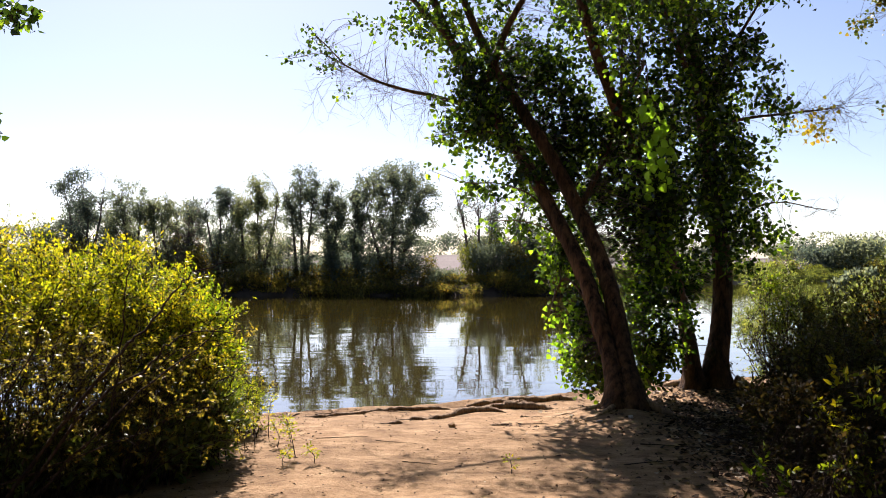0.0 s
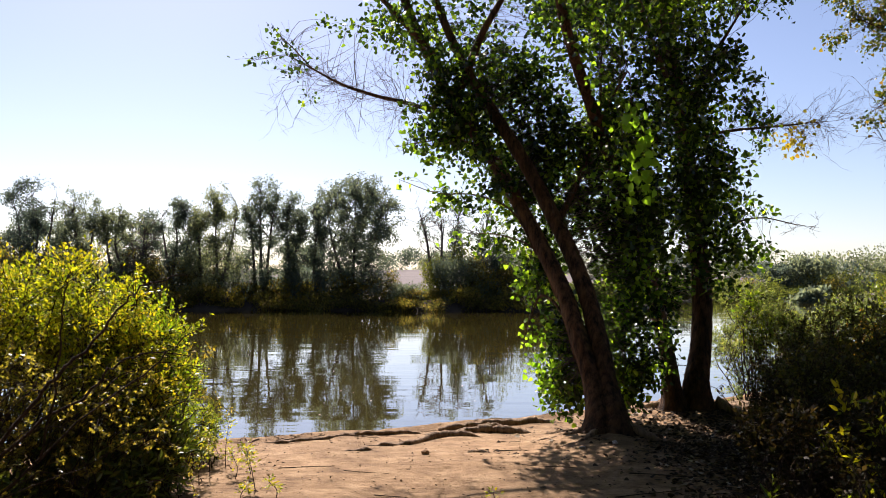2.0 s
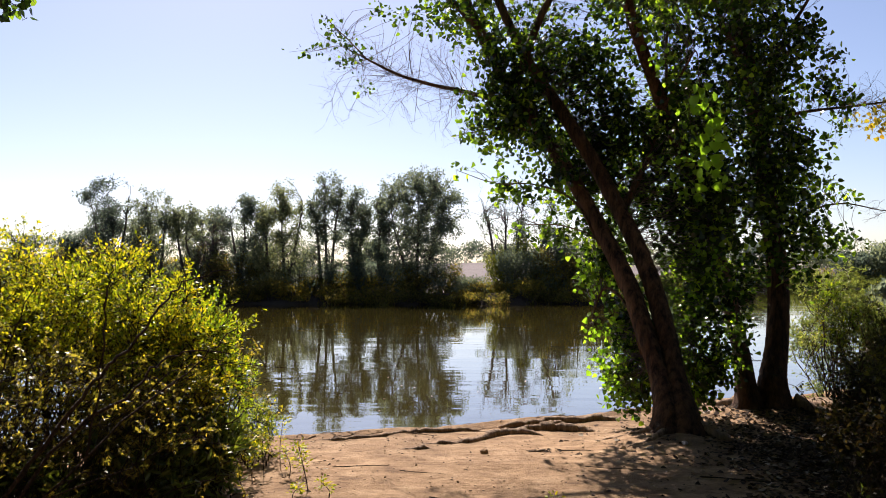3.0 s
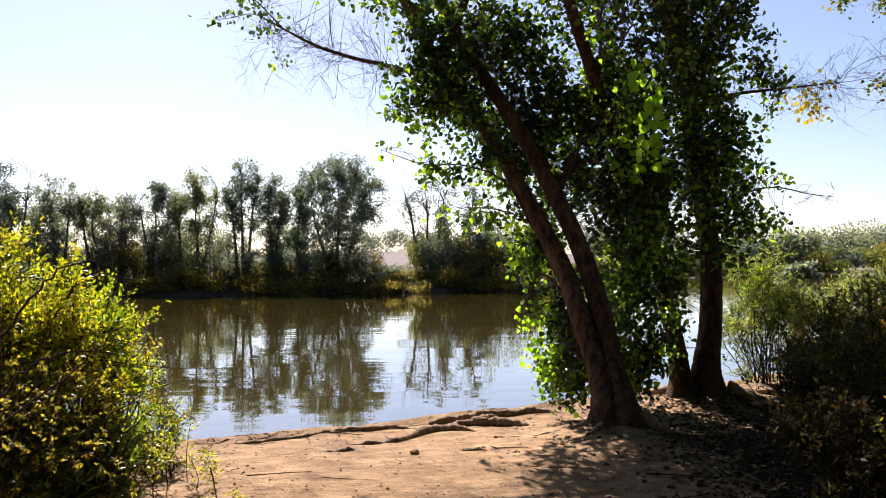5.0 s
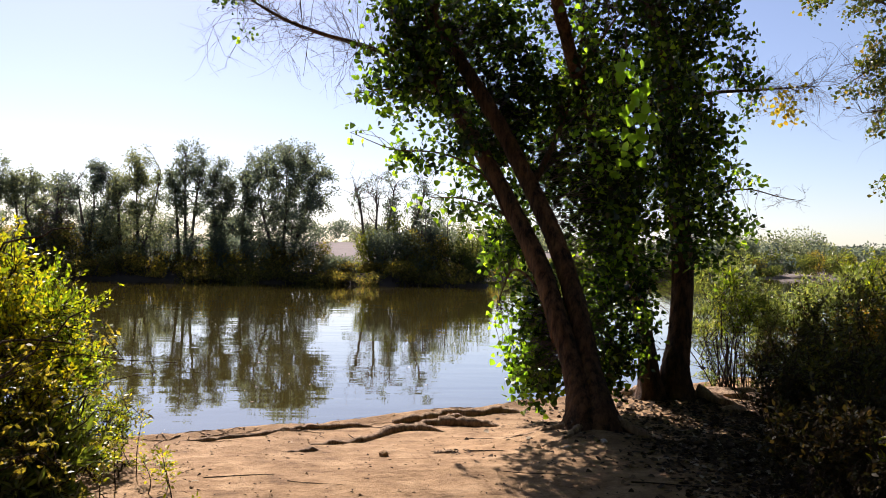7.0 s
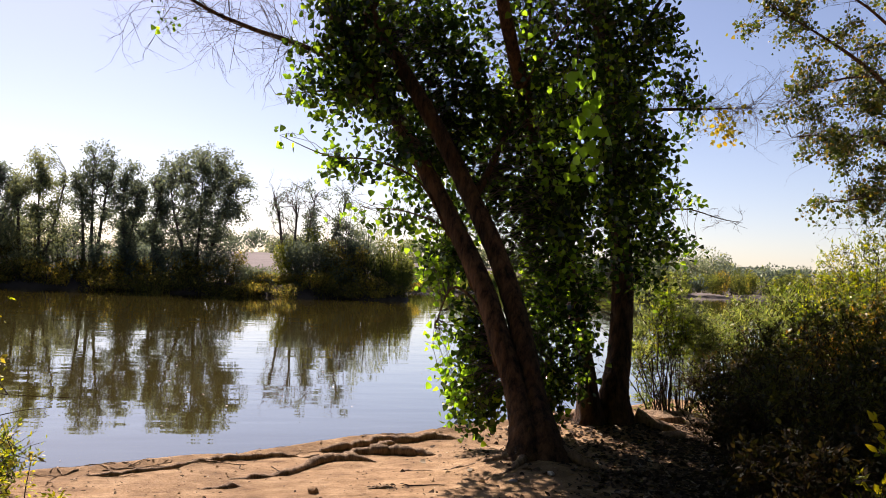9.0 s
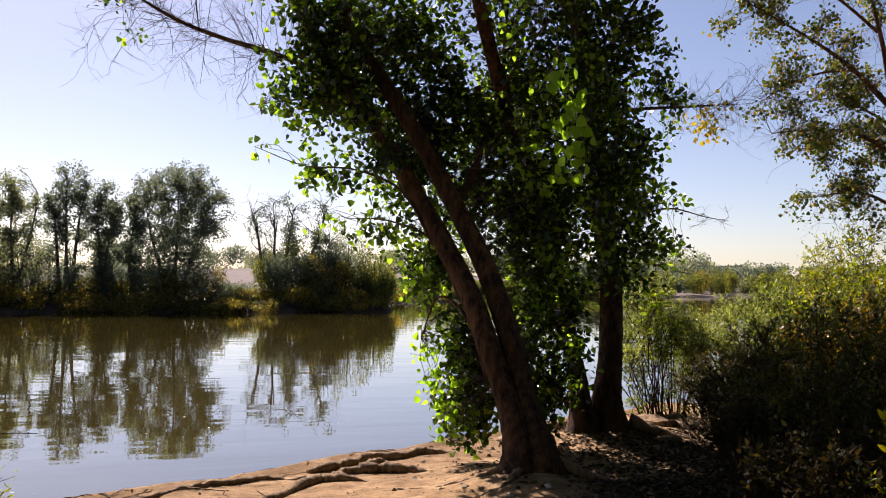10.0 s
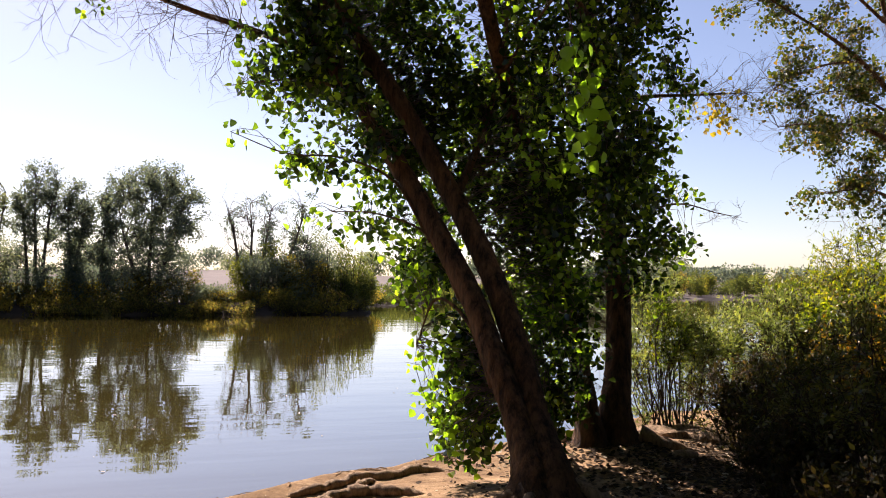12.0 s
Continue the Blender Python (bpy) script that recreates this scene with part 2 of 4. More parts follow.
def leaf_mesh(name, pos, way, normal, size, template, material):
    """Many leaves, each a folded blade, in one mesh. template: vertices (x across, y along, z out) and faces."""
    tv, tf = template
    way, size = unit(way), np.broadcast_to(np.asarray(size, float), (len(pos),))
    side = unit(np.cross(way, normal))
    out = np.cross(side, way)
    v = pos[:, None] + size[:, None, None] * (tv[None, :, :1] * side[:, None] + tv[None, :, 1:2] * way[:, None] + tv[None, :, 2:] * out[:, None])
    n, k = len(pos), len(tv)
    loops = (np.asarray(tf)[None] + (np.arange(n) * k)[:, None, None]).reshape(-1)
    corners = len(tf[0])
    me = bpy.data.meshes.new(name)
    me.vertices.add(n * k)
    me.vertices.foreach_set("co", v.reshape(-1))
    me.loops.add(len(loops))
    me.loops.foreach_set("vertex_index", loops)
    me.polygons.add(n * len(tf))
    me.polygons.foreach_set("loop_start", np.arange(n * len(tf)) * corners)
    me.update(calc_edges=True)
    me.materials.append(material)
    return me


# base, tip and the two margins; folded along the midrib
HEART = (np.array([(0, 0, 0), (0.50, 0.16, 0.10), (0.40, 0.55, 0.07), (0, 1, -0.08), (-0.40, 0.55, 0.07), (-0.50, 0.16, 0.10)]), [(0, 1, 2, 3), (0, 3, 4, 5)])
LANCE = (np.array([(0, 0, 0), (0.17, 0.35, 0.05), (0.12, 0.7, 0.03), (0, 1, -0.1), (-0.12, 0.7, 0.03), (-0.17, 0.35, 0.05)]), [(0, 1, 2, 3), (0, 3, 4, 5)])
OVAL = (np.array([(0, 0, 0), (0.22, 0.3, 0.07), (0.19, 0.65, 0.05), (0, 1, -0.1), (-0.19, 0.65, 0.05), (-0.22, 0.3, 0.07)]), [(0, 1, 2, 3), (0, 3, 4, 5)])


SLIM = (np.array([(0, 0, 0), (0.15, 0.45, 0.05), (0, 1, -0.1), (-0.15, 0.45, 0.05)]), [(0, 1, 2, 3)])
BLADE = (np.array([(0, 0, 0), (0.25, 0.45, 0.05), (0, 1, -0.08), (-0.25, 0.45, 0.05)]), [(0, 1, 2, 3)])


def part(name, data, parent, label="", kind=""):
    ob = new(name, data)
    ob.parent = parent
    return tagged(ob, label, kind=kind)


def thing(name, label, category, place, group="", kind=""):
    ob = new(name)
    ob.location = place
    ob.empty_display_size = 0.2
    return tagged(ob, label, category, group, kind)


def bent(points, steps, wobble=0.0):
    """A smooth line through the points (Catmull-Rom), with a little wobble."""
    p = np.asarray(points, float)
    p = np.vstack([2 * p[0] - p[1], p, 2 * p[-1] - p[-2]])
    out = []
    for i in range(1, len(p) - 2):
        t = np.linspace(0, 1, steps, endpoint=False)[:, None]
        a, b, c, d = p[i - 1], p[i], p[i + 1], p[i + 2]
        out.append(0.5 * (2 * b + (c - a) * t + (2 * a - 5 * b + 4 * c - d) * t ** 2 + (3 * b - a - 3 * c + d) * t ** 3))
    out = np.vstack(out + [p[-2][None]])
    if wobble:
        out[1:] += rng.normal(0, wobble, out[1:].shape)
    return out


def in_ball(n, shell=0.5):
    v = unit(rng.normal(size=(n, 3)))
    return v * (rng.uniform(shell ** 3, 1, (n, 1)) ** (1 / 3))


def crown(tree, origin, skeleton, clumps, leaf, template, material, twig_material=None, twig_r=0.004, droop=0.12, spread=0.42, leaf_label="", tuft=0.55):
    """Twigs from the limbs to each clump, with leaves along their outer halves. clumps: centre, radii, twigs, leaves a twig; tuft: where along a twig its leaves begin."""
    twigs, pos, way, nrm = Shape(), [], [], []
    for c, r, count, per in clumps:
        tips = np.asarray(c) + in_ball(count, 0.25) * np.asarray(r)
        for tip in tips:
            d = skeleton - tip
            cost = (d ** 2).sum(1) + 0.6 * np.maximum(d[:, 2] + 0.1, 0)
            a = skeleton[np.argmin((cost + 0.02) * rng.uniform(0.5, 1.8, len(cost)))]
            span = np.linalg.norm(tip - a)
            mid = (a + tip) / 2 + rng.normal(0, 0.1, 3) * span + (0, 0, 0.14 * span)
            line = bent([a, mid, tip, tip + rng.normal(0, 0.1, 3) + (0, 0, -0.06)], 2)
            reach = min(1.0, 1.1 / max(span, 0.1))
            k0 = int(len(line) * max(0, 1 - reach - 0.25))
            line = line[k0:] if len(line) - k0 > 3 else line
            twigs.tube(line, np.linspace(twig_r, 0.0018, len(line)), 3)
            s = rng.uniform(tuft, 1, per) * (len(line) - 1.001)
            i = s.astype(int)
            at = line[i] + (line[i + 1] - line[i]) * (s - i)[:, None]
            out = unit(rng.normal(size=(per, 3)) + (0, 0, -droop))
            pos.append(at + out * rng.uniform(0.02, 0.16, (per, 1)) * spread * 2)
            way.append(unit(out * 0.7 + rng.normal(0, 0.4, (per, 3)) + (0, 0, -droop)))
            nrm.append(unit(rng.normal(size=(per, 3)) + (0, 0.1, 0.3)))
    o = np.asarray(origin)
    if twigs.n:
        twigs.v = [v - o for v in twigs.v]
        part("branchwork", twigs.mesh("branchwork", twig_material or M_TWIG), tree, "thin brown twigs", "stuff")
    if pos:
        pos, way, nrm = np.vstack(pos), np.vstack(way), np.vstack(nrm)
        part("crown", leaf_mesh("crown", pos - o, way, nrm, leaf * rng.uniform(0.6, 1.25, len(pos)), template, material), tree, leaf_label, "stuff")


def spray(tree, origin, limb, count, reach, thick=0.0055, material=None):
    """Bare forking twigs along a limb."""
    sh = Shape()

    def grow(p, way, length, r, level):
        pts = [p]
        for _ in range(4):
            way = unit(way + rng.normal(0, 0.22, 3))
            pts.append(pts[-1] + way * length / 4)
        pts = np.array(pts)
        sh.tube(pts - np.asarray(origin), np.linspace(r, r * 0.45, 5), 3)
        if level:
            for k in range(rng.integers(2, 5)):
                grow(pts[rng.integers(1, 5)], unit(way + rng.normal(0, 0.65, 3)), length * rng.uniform(0.4, 0.75), r * 0.6, level - 1)

    for k in range(count):
        i = rng.integers(0, len(limb) - 1)
        along = unit(limb[i + 1] - limb[i])
        grow(limb[i], unit(along * 0.6 + rng.normal(0, 0.75, 3)), reach * rng.uniform(0.5, 1.1), thick, 2)
    part("branchwork", sh.mesh("branchwork", material or M_TWIG), tree, "bare forking twigs", "stuff")


bole_of = {}


def trunk(tree, origin, points, radii, name="trunk", material=None, sides=14, flare=0.0, steps=8, label=""):
    """A tapering trunk or limb through the points; returns its middle line."""
    line = bent(points, steps)
    r = np.interp(np.linspace(0, 1, len(line)), np.linspace(0, 1, len(radii)), radii)
    if flare:
        h = line[:, 2] - line[0, 2]
        r = r + flare * np.exp(-np.maximum(h - 0.1, 0) / 0.2)
    sh = Shape()
    sh.tube(line - np.asarray(origin), r, sides, 0.07 if sides < 20 else 0.045)
    ob = part(name, sh.mesh(name, material or M_BARK), bole_of.get(tree.name, tree) if name == "limb" else tree, label)
    if name == "trunk":
        bole_of.setdefault(tree.name, ob)
    return line


def value_noise(x, y, cell, seed):
    """Smooth noise from -1 to 1 on a plane."""
    g = np.random.default_rng(seed).uniform(-1, 1, (64, 64))
    x, y = x / cell, y / cell
    i, j = np.floor(x).astype(int), np.floor(y).astype(int)
    u, v = x - i, y - j
    u, v = u * u * (3 - 2 * u), v * v * (3 - 2 * v)
    a, b, c, d = g[i % 64, j % 64], g[(i + 1) % 64, j % 64], g[i % 64, (j + 1) % 64], g[(i + 1) % 64, (j + 1) % 64]
    return (a * (1 - u) + b * u) * (1 - v) + (c * (1 - u) + d * u) * v


# ---- the ground and the pond ----
WATER_Z = -0.25
SHORE_X = (-60, -20, -7, -4, -2.06, -1.68, -0.63, 0.11, 0.9, 1.77, 2.5, 3.56, 5.7, 7.5, 12, 30, 80)
SHORE_Y = (2, 4, 7.6, 8.25, 8.75, 8.9, 9.42, 9.9, 10.35, 10.75, 11.1, 11.55, 12.7, 13.0, 14.0, 17, 20)
FAR_X = (-300, -60, -15, 0, 6.5, 9.3, 10.3, 25, 45, 90, 300)
FAR_Y = (60, 53, 51, 50, 50.5, 52, 66, 84, 96, 118, 130)


def ground_height(x, y):
    x, y = np.asarray(x, float), np.asarray(y, float)
    near = np.interp(x, SHORE_X, SHORE_Y) + 0.10 * value_noise(x, y * 0, 0.7, 3) + 0.05 * value_noise(x, y * 0, 0.23, 4)
    far = np.interp(x, FAR_X, FAR_Y) + 0.5 * value_noise(x, y * 0, 2.5, 5)
    d = near - y
    bank = -0.02 - 0.13 * np.clip((y - 7.6) / 2.2, 0, 1) ** 1.2 + 0.025 * value_noise(x, y, 0.9, 6) + 0.012 * value_noise(x, y, 0.27, 7) + 0.006 * value_noise(x, y, 0.1, 8)
    bank = bank + 0.14 * np.exp(-((x - 2.08) ** 2 + (y - 8.47) ** 2) / 0.3) + 0.16 * np.exp(-((x - 3.7) ** 2 + (y - 10.4) ** 2) / 0.6)
    bank = bank + 0.04 * np.exp(-(d - 0.18) ** 2 / 0.01)
    bed = -0.25 - 0.6 * np.clip(-d / 2.0, 0, 1)
    s = np.clip((d + 0.06) / 0.16, 0, 1)
    s = s * s * (3 - 2 * s)
    z = bed * (1 - s) + bank * s
    e = y - far
    over = -0.15 + 0.5 * np.clip(e / 1.2, 0, 1) + 2.9 * np.clip((e - 6) / 55, 0, 1) + 0.25 * value_noise(x, y, 9, 9) * np.clip(e / 5, 0, 1)
    return np.where(e > -0.6, np.maximum(over * np.clip((e + 0.6) / 0.8, 0, 1) + z * (1 - np.clip((e + 0.6) / 0.8, 0, 1)), z), z)


def spread_out(lo, hi, step, end_lo, end_hi):
    mid = list(np.arange(lo, hi, step))
    g, up, down = step, [hi], [lo]
    while up[-1] < end_hi:
        g = min(g * 1.13, 120)
        up.append(up[-1] + g)
    g = step
    while down[-1] > end_lo:
        g = min(g * 1.13, 120)
        down.append(down[-1] - g)
    return np.array(down[::-1][:-1] + mid + up)


gx, gy = spread_out(-4, 7, 0.06, -2500, 2500), spread_out(4, 12.6, 0.06, -400, 2600)
gy = np.unique(np.concatenate([gy, np.arange(48, 56, 0.4)]))
GX, GY = np.meshgrid(gx, gy)
GZ = ground_height(GX, GY)
nx, ny = len(gx), len(gy)
ground_shape = Shape()
ground_shape.add(np.stack([GX, GY, GZ], -1).reshape(-1, 3), [(j * nx + i, j * nx + i + 1, (j + 1) * nx + i + 1, (j + 1) * nx + i) for j in range(ny - 1) for i in range(nx - 1)])
tagged(new("ground", ground_shape.mesh("ground", M_DIRT)), "sunlit tan packed dirt bank sloping to the pond", "ground", kind="structure")
pond = Shape()
wx, wy = np.linspace(-300, 300, 13), np.linspace(-2, 135, 13)
pond.add([(x, y, WATER_Z) for y in wy for x in wx], [(j * 13 + i, j * 13 + i + 1, (j + 1) * 13 + i + 1, (j + 1) * 13 + i) for j in range(12) for i in range(12)])
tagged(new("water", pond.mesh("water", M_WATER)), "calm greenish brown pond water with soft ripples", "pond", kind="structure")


def ground_at(x, y):
    return float(ground_height(np.array([x]), np.array([y]))[0])


# ---- the leaning cottonwood ----
def leaning_tree():
    o = (2.08, 8.45, ground_at(2.08, 8.45) - 0.08)
    z0 = o[2] - 0.1
    tree = thing("cottonwood_tree", "leaning double-trunked cottonwood with rough brown bark and glossy green leaves", "tree", o)
    left = trunk(tree, o, [(2.0, 8.43, z0), (2.03, 8.5, 0.2), (2.0, 8.75, 0.6), (1.91, 8.97, 1.0), (1.80, 9.25, 1.5), (1.62, 9.56, 2.0), (1.41, 9.85, 2.5), (1.17, 10.1, 3.0), (0.9, 10.3, 3.5), (0.5, 10.5, 4.1), (0.0, 10.75, 5.2), (-0.6, 11.0, 6.9), (-0.9, 11.1, 8.4)],
                 [0.14, 0.122, 0.108, 0.104, 0.101, 0.098, 0.092, 0.087, 0.08, 0.072, 0.06, 0.045, 0.02], flare=0.11, sides=30, steps=16)
    right = trunk(tree, o, [(2.19, 8.4, z0), (2.17, 8.47, 0.2), (2.15, 8.75, 0.6), (2.13, 8.97, 1.0), (2.06, 9.25, 1.5), (1.94, 9.56, 2.0), (1.76, 9.85, 2.5), (1.56, 10.1, 3.0), (1.31, 10.3, 3.5), (1.03, 10.5, 4.0), (0.75, 10.65, 4.5), (0.3, 10.9, 5.6), (-0.2, 11.2, 7.4)],
                  [0.15, 0.128, 0.114, 0.108, 0.104, 0.101, 0.096, 0.091, 0.087, 0.08, 0.07, 0.05, 0.02], flare=0.11, sides=30, steps=16)
    limbs = [left, right]
    for pts, rr in (
        ([(0.85, 10.32, 3.6), (0.49, 10.5, 3.87), (-0.03, 10.6, 4.07), (-0.55, 10.6, 4.19), (-1.0, 10.6, 4.34), (-1.46, 10.6, 4.58)], [0.04, 0.034, 0.029, 0.025, 0.02, 0.012]),
        ([(-1.4, 10.6, 4.55), (-1.62, 10.55, 4.78), (-1.84, 10.6, 5.0), (-1.95, 10.6, 5.15)], [0.011, 0.009, 0.006, 0.003]),
        ([(-1.46, 10.6, 4.58), (-1.75, 10.6, 4.72), (-2.0, 10.55, 4.66), (-2.24, 10.6, 4.64)], [0.009, 0.006, 0.004, 0.002]),
        ([(1.52, 9.6, 2.0), (1.25, 9.85, 2.55), (0.8, 10.05, 2.78), (0.3, 10.2, 2.82), (-0.2, 10.25, 3.0)], [0.02, 0.014, 0.01, 0.007, 0.003]),
        ([(0.9, 10.28, 3.45), (0.5, 10.35, 3.56), (0.1, 10.4, 3.52), (-0.2, 10.4, 3.46)], [0.02, 0.014, 0.009, 0.004]),
        ([(1.7, 9.3, 1.5), (1.5, 9.6, 2.05), (1.1, 9.8, 2.25), (0.7, 10.0, 2.28)], [0.02, 0.012, 0.008, 0.004]),
        ([(1.85, 8.9, 0.8), (1.75, 9.2, 1.3), (1.55, 9.5, 1.5), (1.4, 9.6, 1.1)], [0.022, 0.018, 0.012, 0.005]),
        ([(0.55, 10.5, 4.05), (0.9, 10.5, 5.0), (1.3, 10.6, 5.8), (1.5, 10.6, 6.8)], [0.06, 0.05, 0.035, 0.012]),
        ([(1.8, 9.8, 2.4), (2.2, 10.2, 3.1), (2.45, 10.3, 3.9), (2.45, 10.1, 4.7)], [0.045, 0.035, 0.025, 0.01]),
        ([(2.4, 10.25, 3.7), (2.55, 9.5, 4.15), (2.48, 8.9, 4.08), (2.42, 8.6, 3.65)], [0.02, 0.012, 0.007, 0.003]),
        ([(0.3, 10.6, 4.7), (-0.4, 10.4, 5.4), (-1.1, 10.1, 6.0)], [0.05, 0.035, 0.012]),
    ):
        limbs.append(trunk(tree, o, pts, rr, "limb", sides=8, steps=6))
    sk = np.vstack([limbs[0][34:], limbs[1][38:], limbs[2][:14], limbs[5][:20], *limbs[6:]])
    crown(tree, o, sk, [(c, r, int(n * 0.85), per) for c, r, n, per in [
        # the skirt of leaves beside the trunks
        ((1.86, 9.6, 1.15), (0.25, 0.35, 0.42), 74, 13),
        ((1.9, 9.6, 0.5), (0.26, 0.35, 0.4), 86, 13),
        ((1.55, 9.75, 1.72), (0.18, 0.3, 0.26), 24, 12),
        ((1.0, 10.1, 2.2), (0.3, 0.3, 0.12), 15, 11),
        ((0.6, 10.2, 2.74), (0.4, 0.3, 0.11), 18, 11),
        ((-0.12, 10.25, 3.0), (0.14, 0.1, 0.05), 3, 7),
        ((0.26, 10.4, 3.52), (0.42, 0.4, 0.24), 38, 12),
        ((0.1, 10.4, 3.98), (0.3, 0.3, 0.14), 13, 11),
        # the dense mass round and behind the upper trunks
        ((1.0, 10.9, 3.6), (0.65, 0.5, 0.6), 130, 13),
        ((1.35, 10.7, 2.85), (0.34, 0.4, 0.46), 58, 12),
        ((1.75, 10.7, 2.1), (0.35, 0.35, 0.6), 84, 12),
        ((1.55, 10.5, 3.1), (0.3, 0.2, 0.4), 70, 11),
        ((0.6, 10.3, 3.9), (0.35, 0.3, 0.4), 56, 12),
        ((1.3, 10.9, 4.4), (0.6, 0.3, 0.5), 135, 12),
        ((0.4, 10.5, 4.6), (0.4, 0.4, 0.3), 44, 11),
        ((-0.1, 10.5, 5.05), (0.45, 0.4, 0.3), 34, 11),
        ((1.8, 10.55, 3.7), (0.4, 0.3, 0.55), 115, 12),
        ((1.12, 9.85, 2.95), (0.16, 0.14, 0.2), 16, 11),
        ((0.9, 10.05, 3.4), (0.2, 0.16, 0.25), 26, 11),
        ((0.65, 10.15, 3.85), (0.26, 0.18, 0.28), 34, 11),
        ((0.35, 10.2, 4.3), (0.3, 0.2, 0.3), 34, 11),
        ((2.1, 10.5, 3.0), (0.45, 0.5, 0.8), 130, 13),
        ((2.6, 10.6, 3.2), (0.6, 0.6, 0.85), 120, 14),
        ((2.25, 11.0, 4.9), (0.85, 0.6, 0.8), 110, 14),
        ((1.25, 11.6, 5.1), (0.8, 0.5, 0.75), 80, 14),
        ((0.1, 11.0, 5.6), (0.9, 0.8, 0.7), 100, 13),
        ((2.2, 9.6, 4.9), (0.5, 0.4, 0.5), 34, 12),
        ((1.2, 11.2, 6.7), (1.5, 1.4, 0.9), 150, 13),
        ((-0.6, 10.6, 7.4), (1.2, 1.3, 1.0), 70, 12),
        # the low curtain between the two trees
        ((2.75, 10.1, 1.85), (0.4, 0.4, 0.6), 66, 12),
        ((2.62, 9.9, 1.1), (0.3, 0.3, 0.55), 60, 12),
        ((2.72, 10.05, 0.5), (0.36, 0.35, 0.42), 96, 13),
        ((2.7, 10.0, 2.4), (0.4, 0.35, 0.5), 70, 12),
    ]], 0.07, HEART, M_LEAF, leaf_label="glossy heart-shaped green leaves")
    crown(tree, o, np.vstack([limbs[2][10:], limbs[3], limbs[4]]), [
        ((-1.55, 10.6, 4.75), (0.14, 0.14, 0.14), 7, 7), ((-1.84, 10.6, 5.0), (0.14, 0.12, 0.12), 6, 7), ((-1.62, 10.6, 4.5), (0.12, 0.12, 0.1), 4, 7),
        ((-2.2, 10.6, 4.65), (0.07, 0.08, 0.05), 3, 6), ((-1.5, 10.6, 4.22), (0.09, 0.1, 0.06), 3, 6), ((-1.95, 10.6, 4.72), (0.08, 0.08, 0.05), 3, 5),
        ((-0.62, 10.6, 5.05), (0.2, 0.2, 0.16), 9, 9), ((-1.1, 10.6, 5.15), (0.22, 0.2, 0.14), 6, 8),
    ], 0.058, HEART, M_LEAF, leaf_label="small tufts of green leaves")
    # leaves in the bright copy, set where the crown should look sunlit
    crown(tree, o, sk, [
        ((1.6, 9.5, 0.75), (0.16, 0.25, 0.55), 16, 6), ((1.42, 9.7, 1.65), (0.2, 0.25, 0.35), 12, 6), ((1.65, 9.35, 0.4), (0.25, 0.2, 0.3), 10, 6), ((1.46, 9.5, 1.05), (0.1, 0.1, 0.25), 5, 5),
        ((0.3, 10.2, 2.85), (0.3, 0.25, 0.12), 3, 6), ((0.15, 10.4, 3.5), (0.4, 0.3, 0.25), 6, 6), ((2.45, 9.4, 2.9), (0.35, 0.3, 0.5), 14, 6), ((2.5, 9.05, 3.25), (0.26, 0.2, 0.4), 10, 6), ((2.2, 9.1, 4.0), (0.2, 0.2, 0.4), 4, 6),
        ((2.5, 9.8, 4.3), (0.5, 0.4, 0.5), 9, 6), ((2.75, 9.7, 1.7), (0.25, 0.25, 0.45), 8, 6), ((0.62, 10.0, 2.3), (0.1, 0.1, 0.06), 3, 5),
    ], 0.07, HEART, M_LEAF_LIT, leaf_label="lime green leaves coloured as if lit through")
    spray(tree, o, limbs[2][8:], 66, 0.72, 0.0045)
    # the hanging spray of large leaves, in the painted sunlit colour
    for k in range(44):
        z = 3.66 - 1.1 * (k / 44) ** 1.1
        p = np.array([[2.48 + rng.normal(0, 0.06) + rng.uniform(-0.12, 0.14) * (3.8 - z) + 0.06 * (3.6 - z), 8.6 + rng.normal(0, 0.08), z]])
        part("leaf", leaf_mesh("leaf", p - np.asarray(o), np.array([[rng.normal(0, 0.6), rng.normal(0, 0.5), -1]]), np.array([[rng.normal(0, 0.8), 1, 0.6 + rng.normal(0, 0.5)]]), rng.uniform(0.075, 0.14), HEART, M_LEAF_LIT), tree)


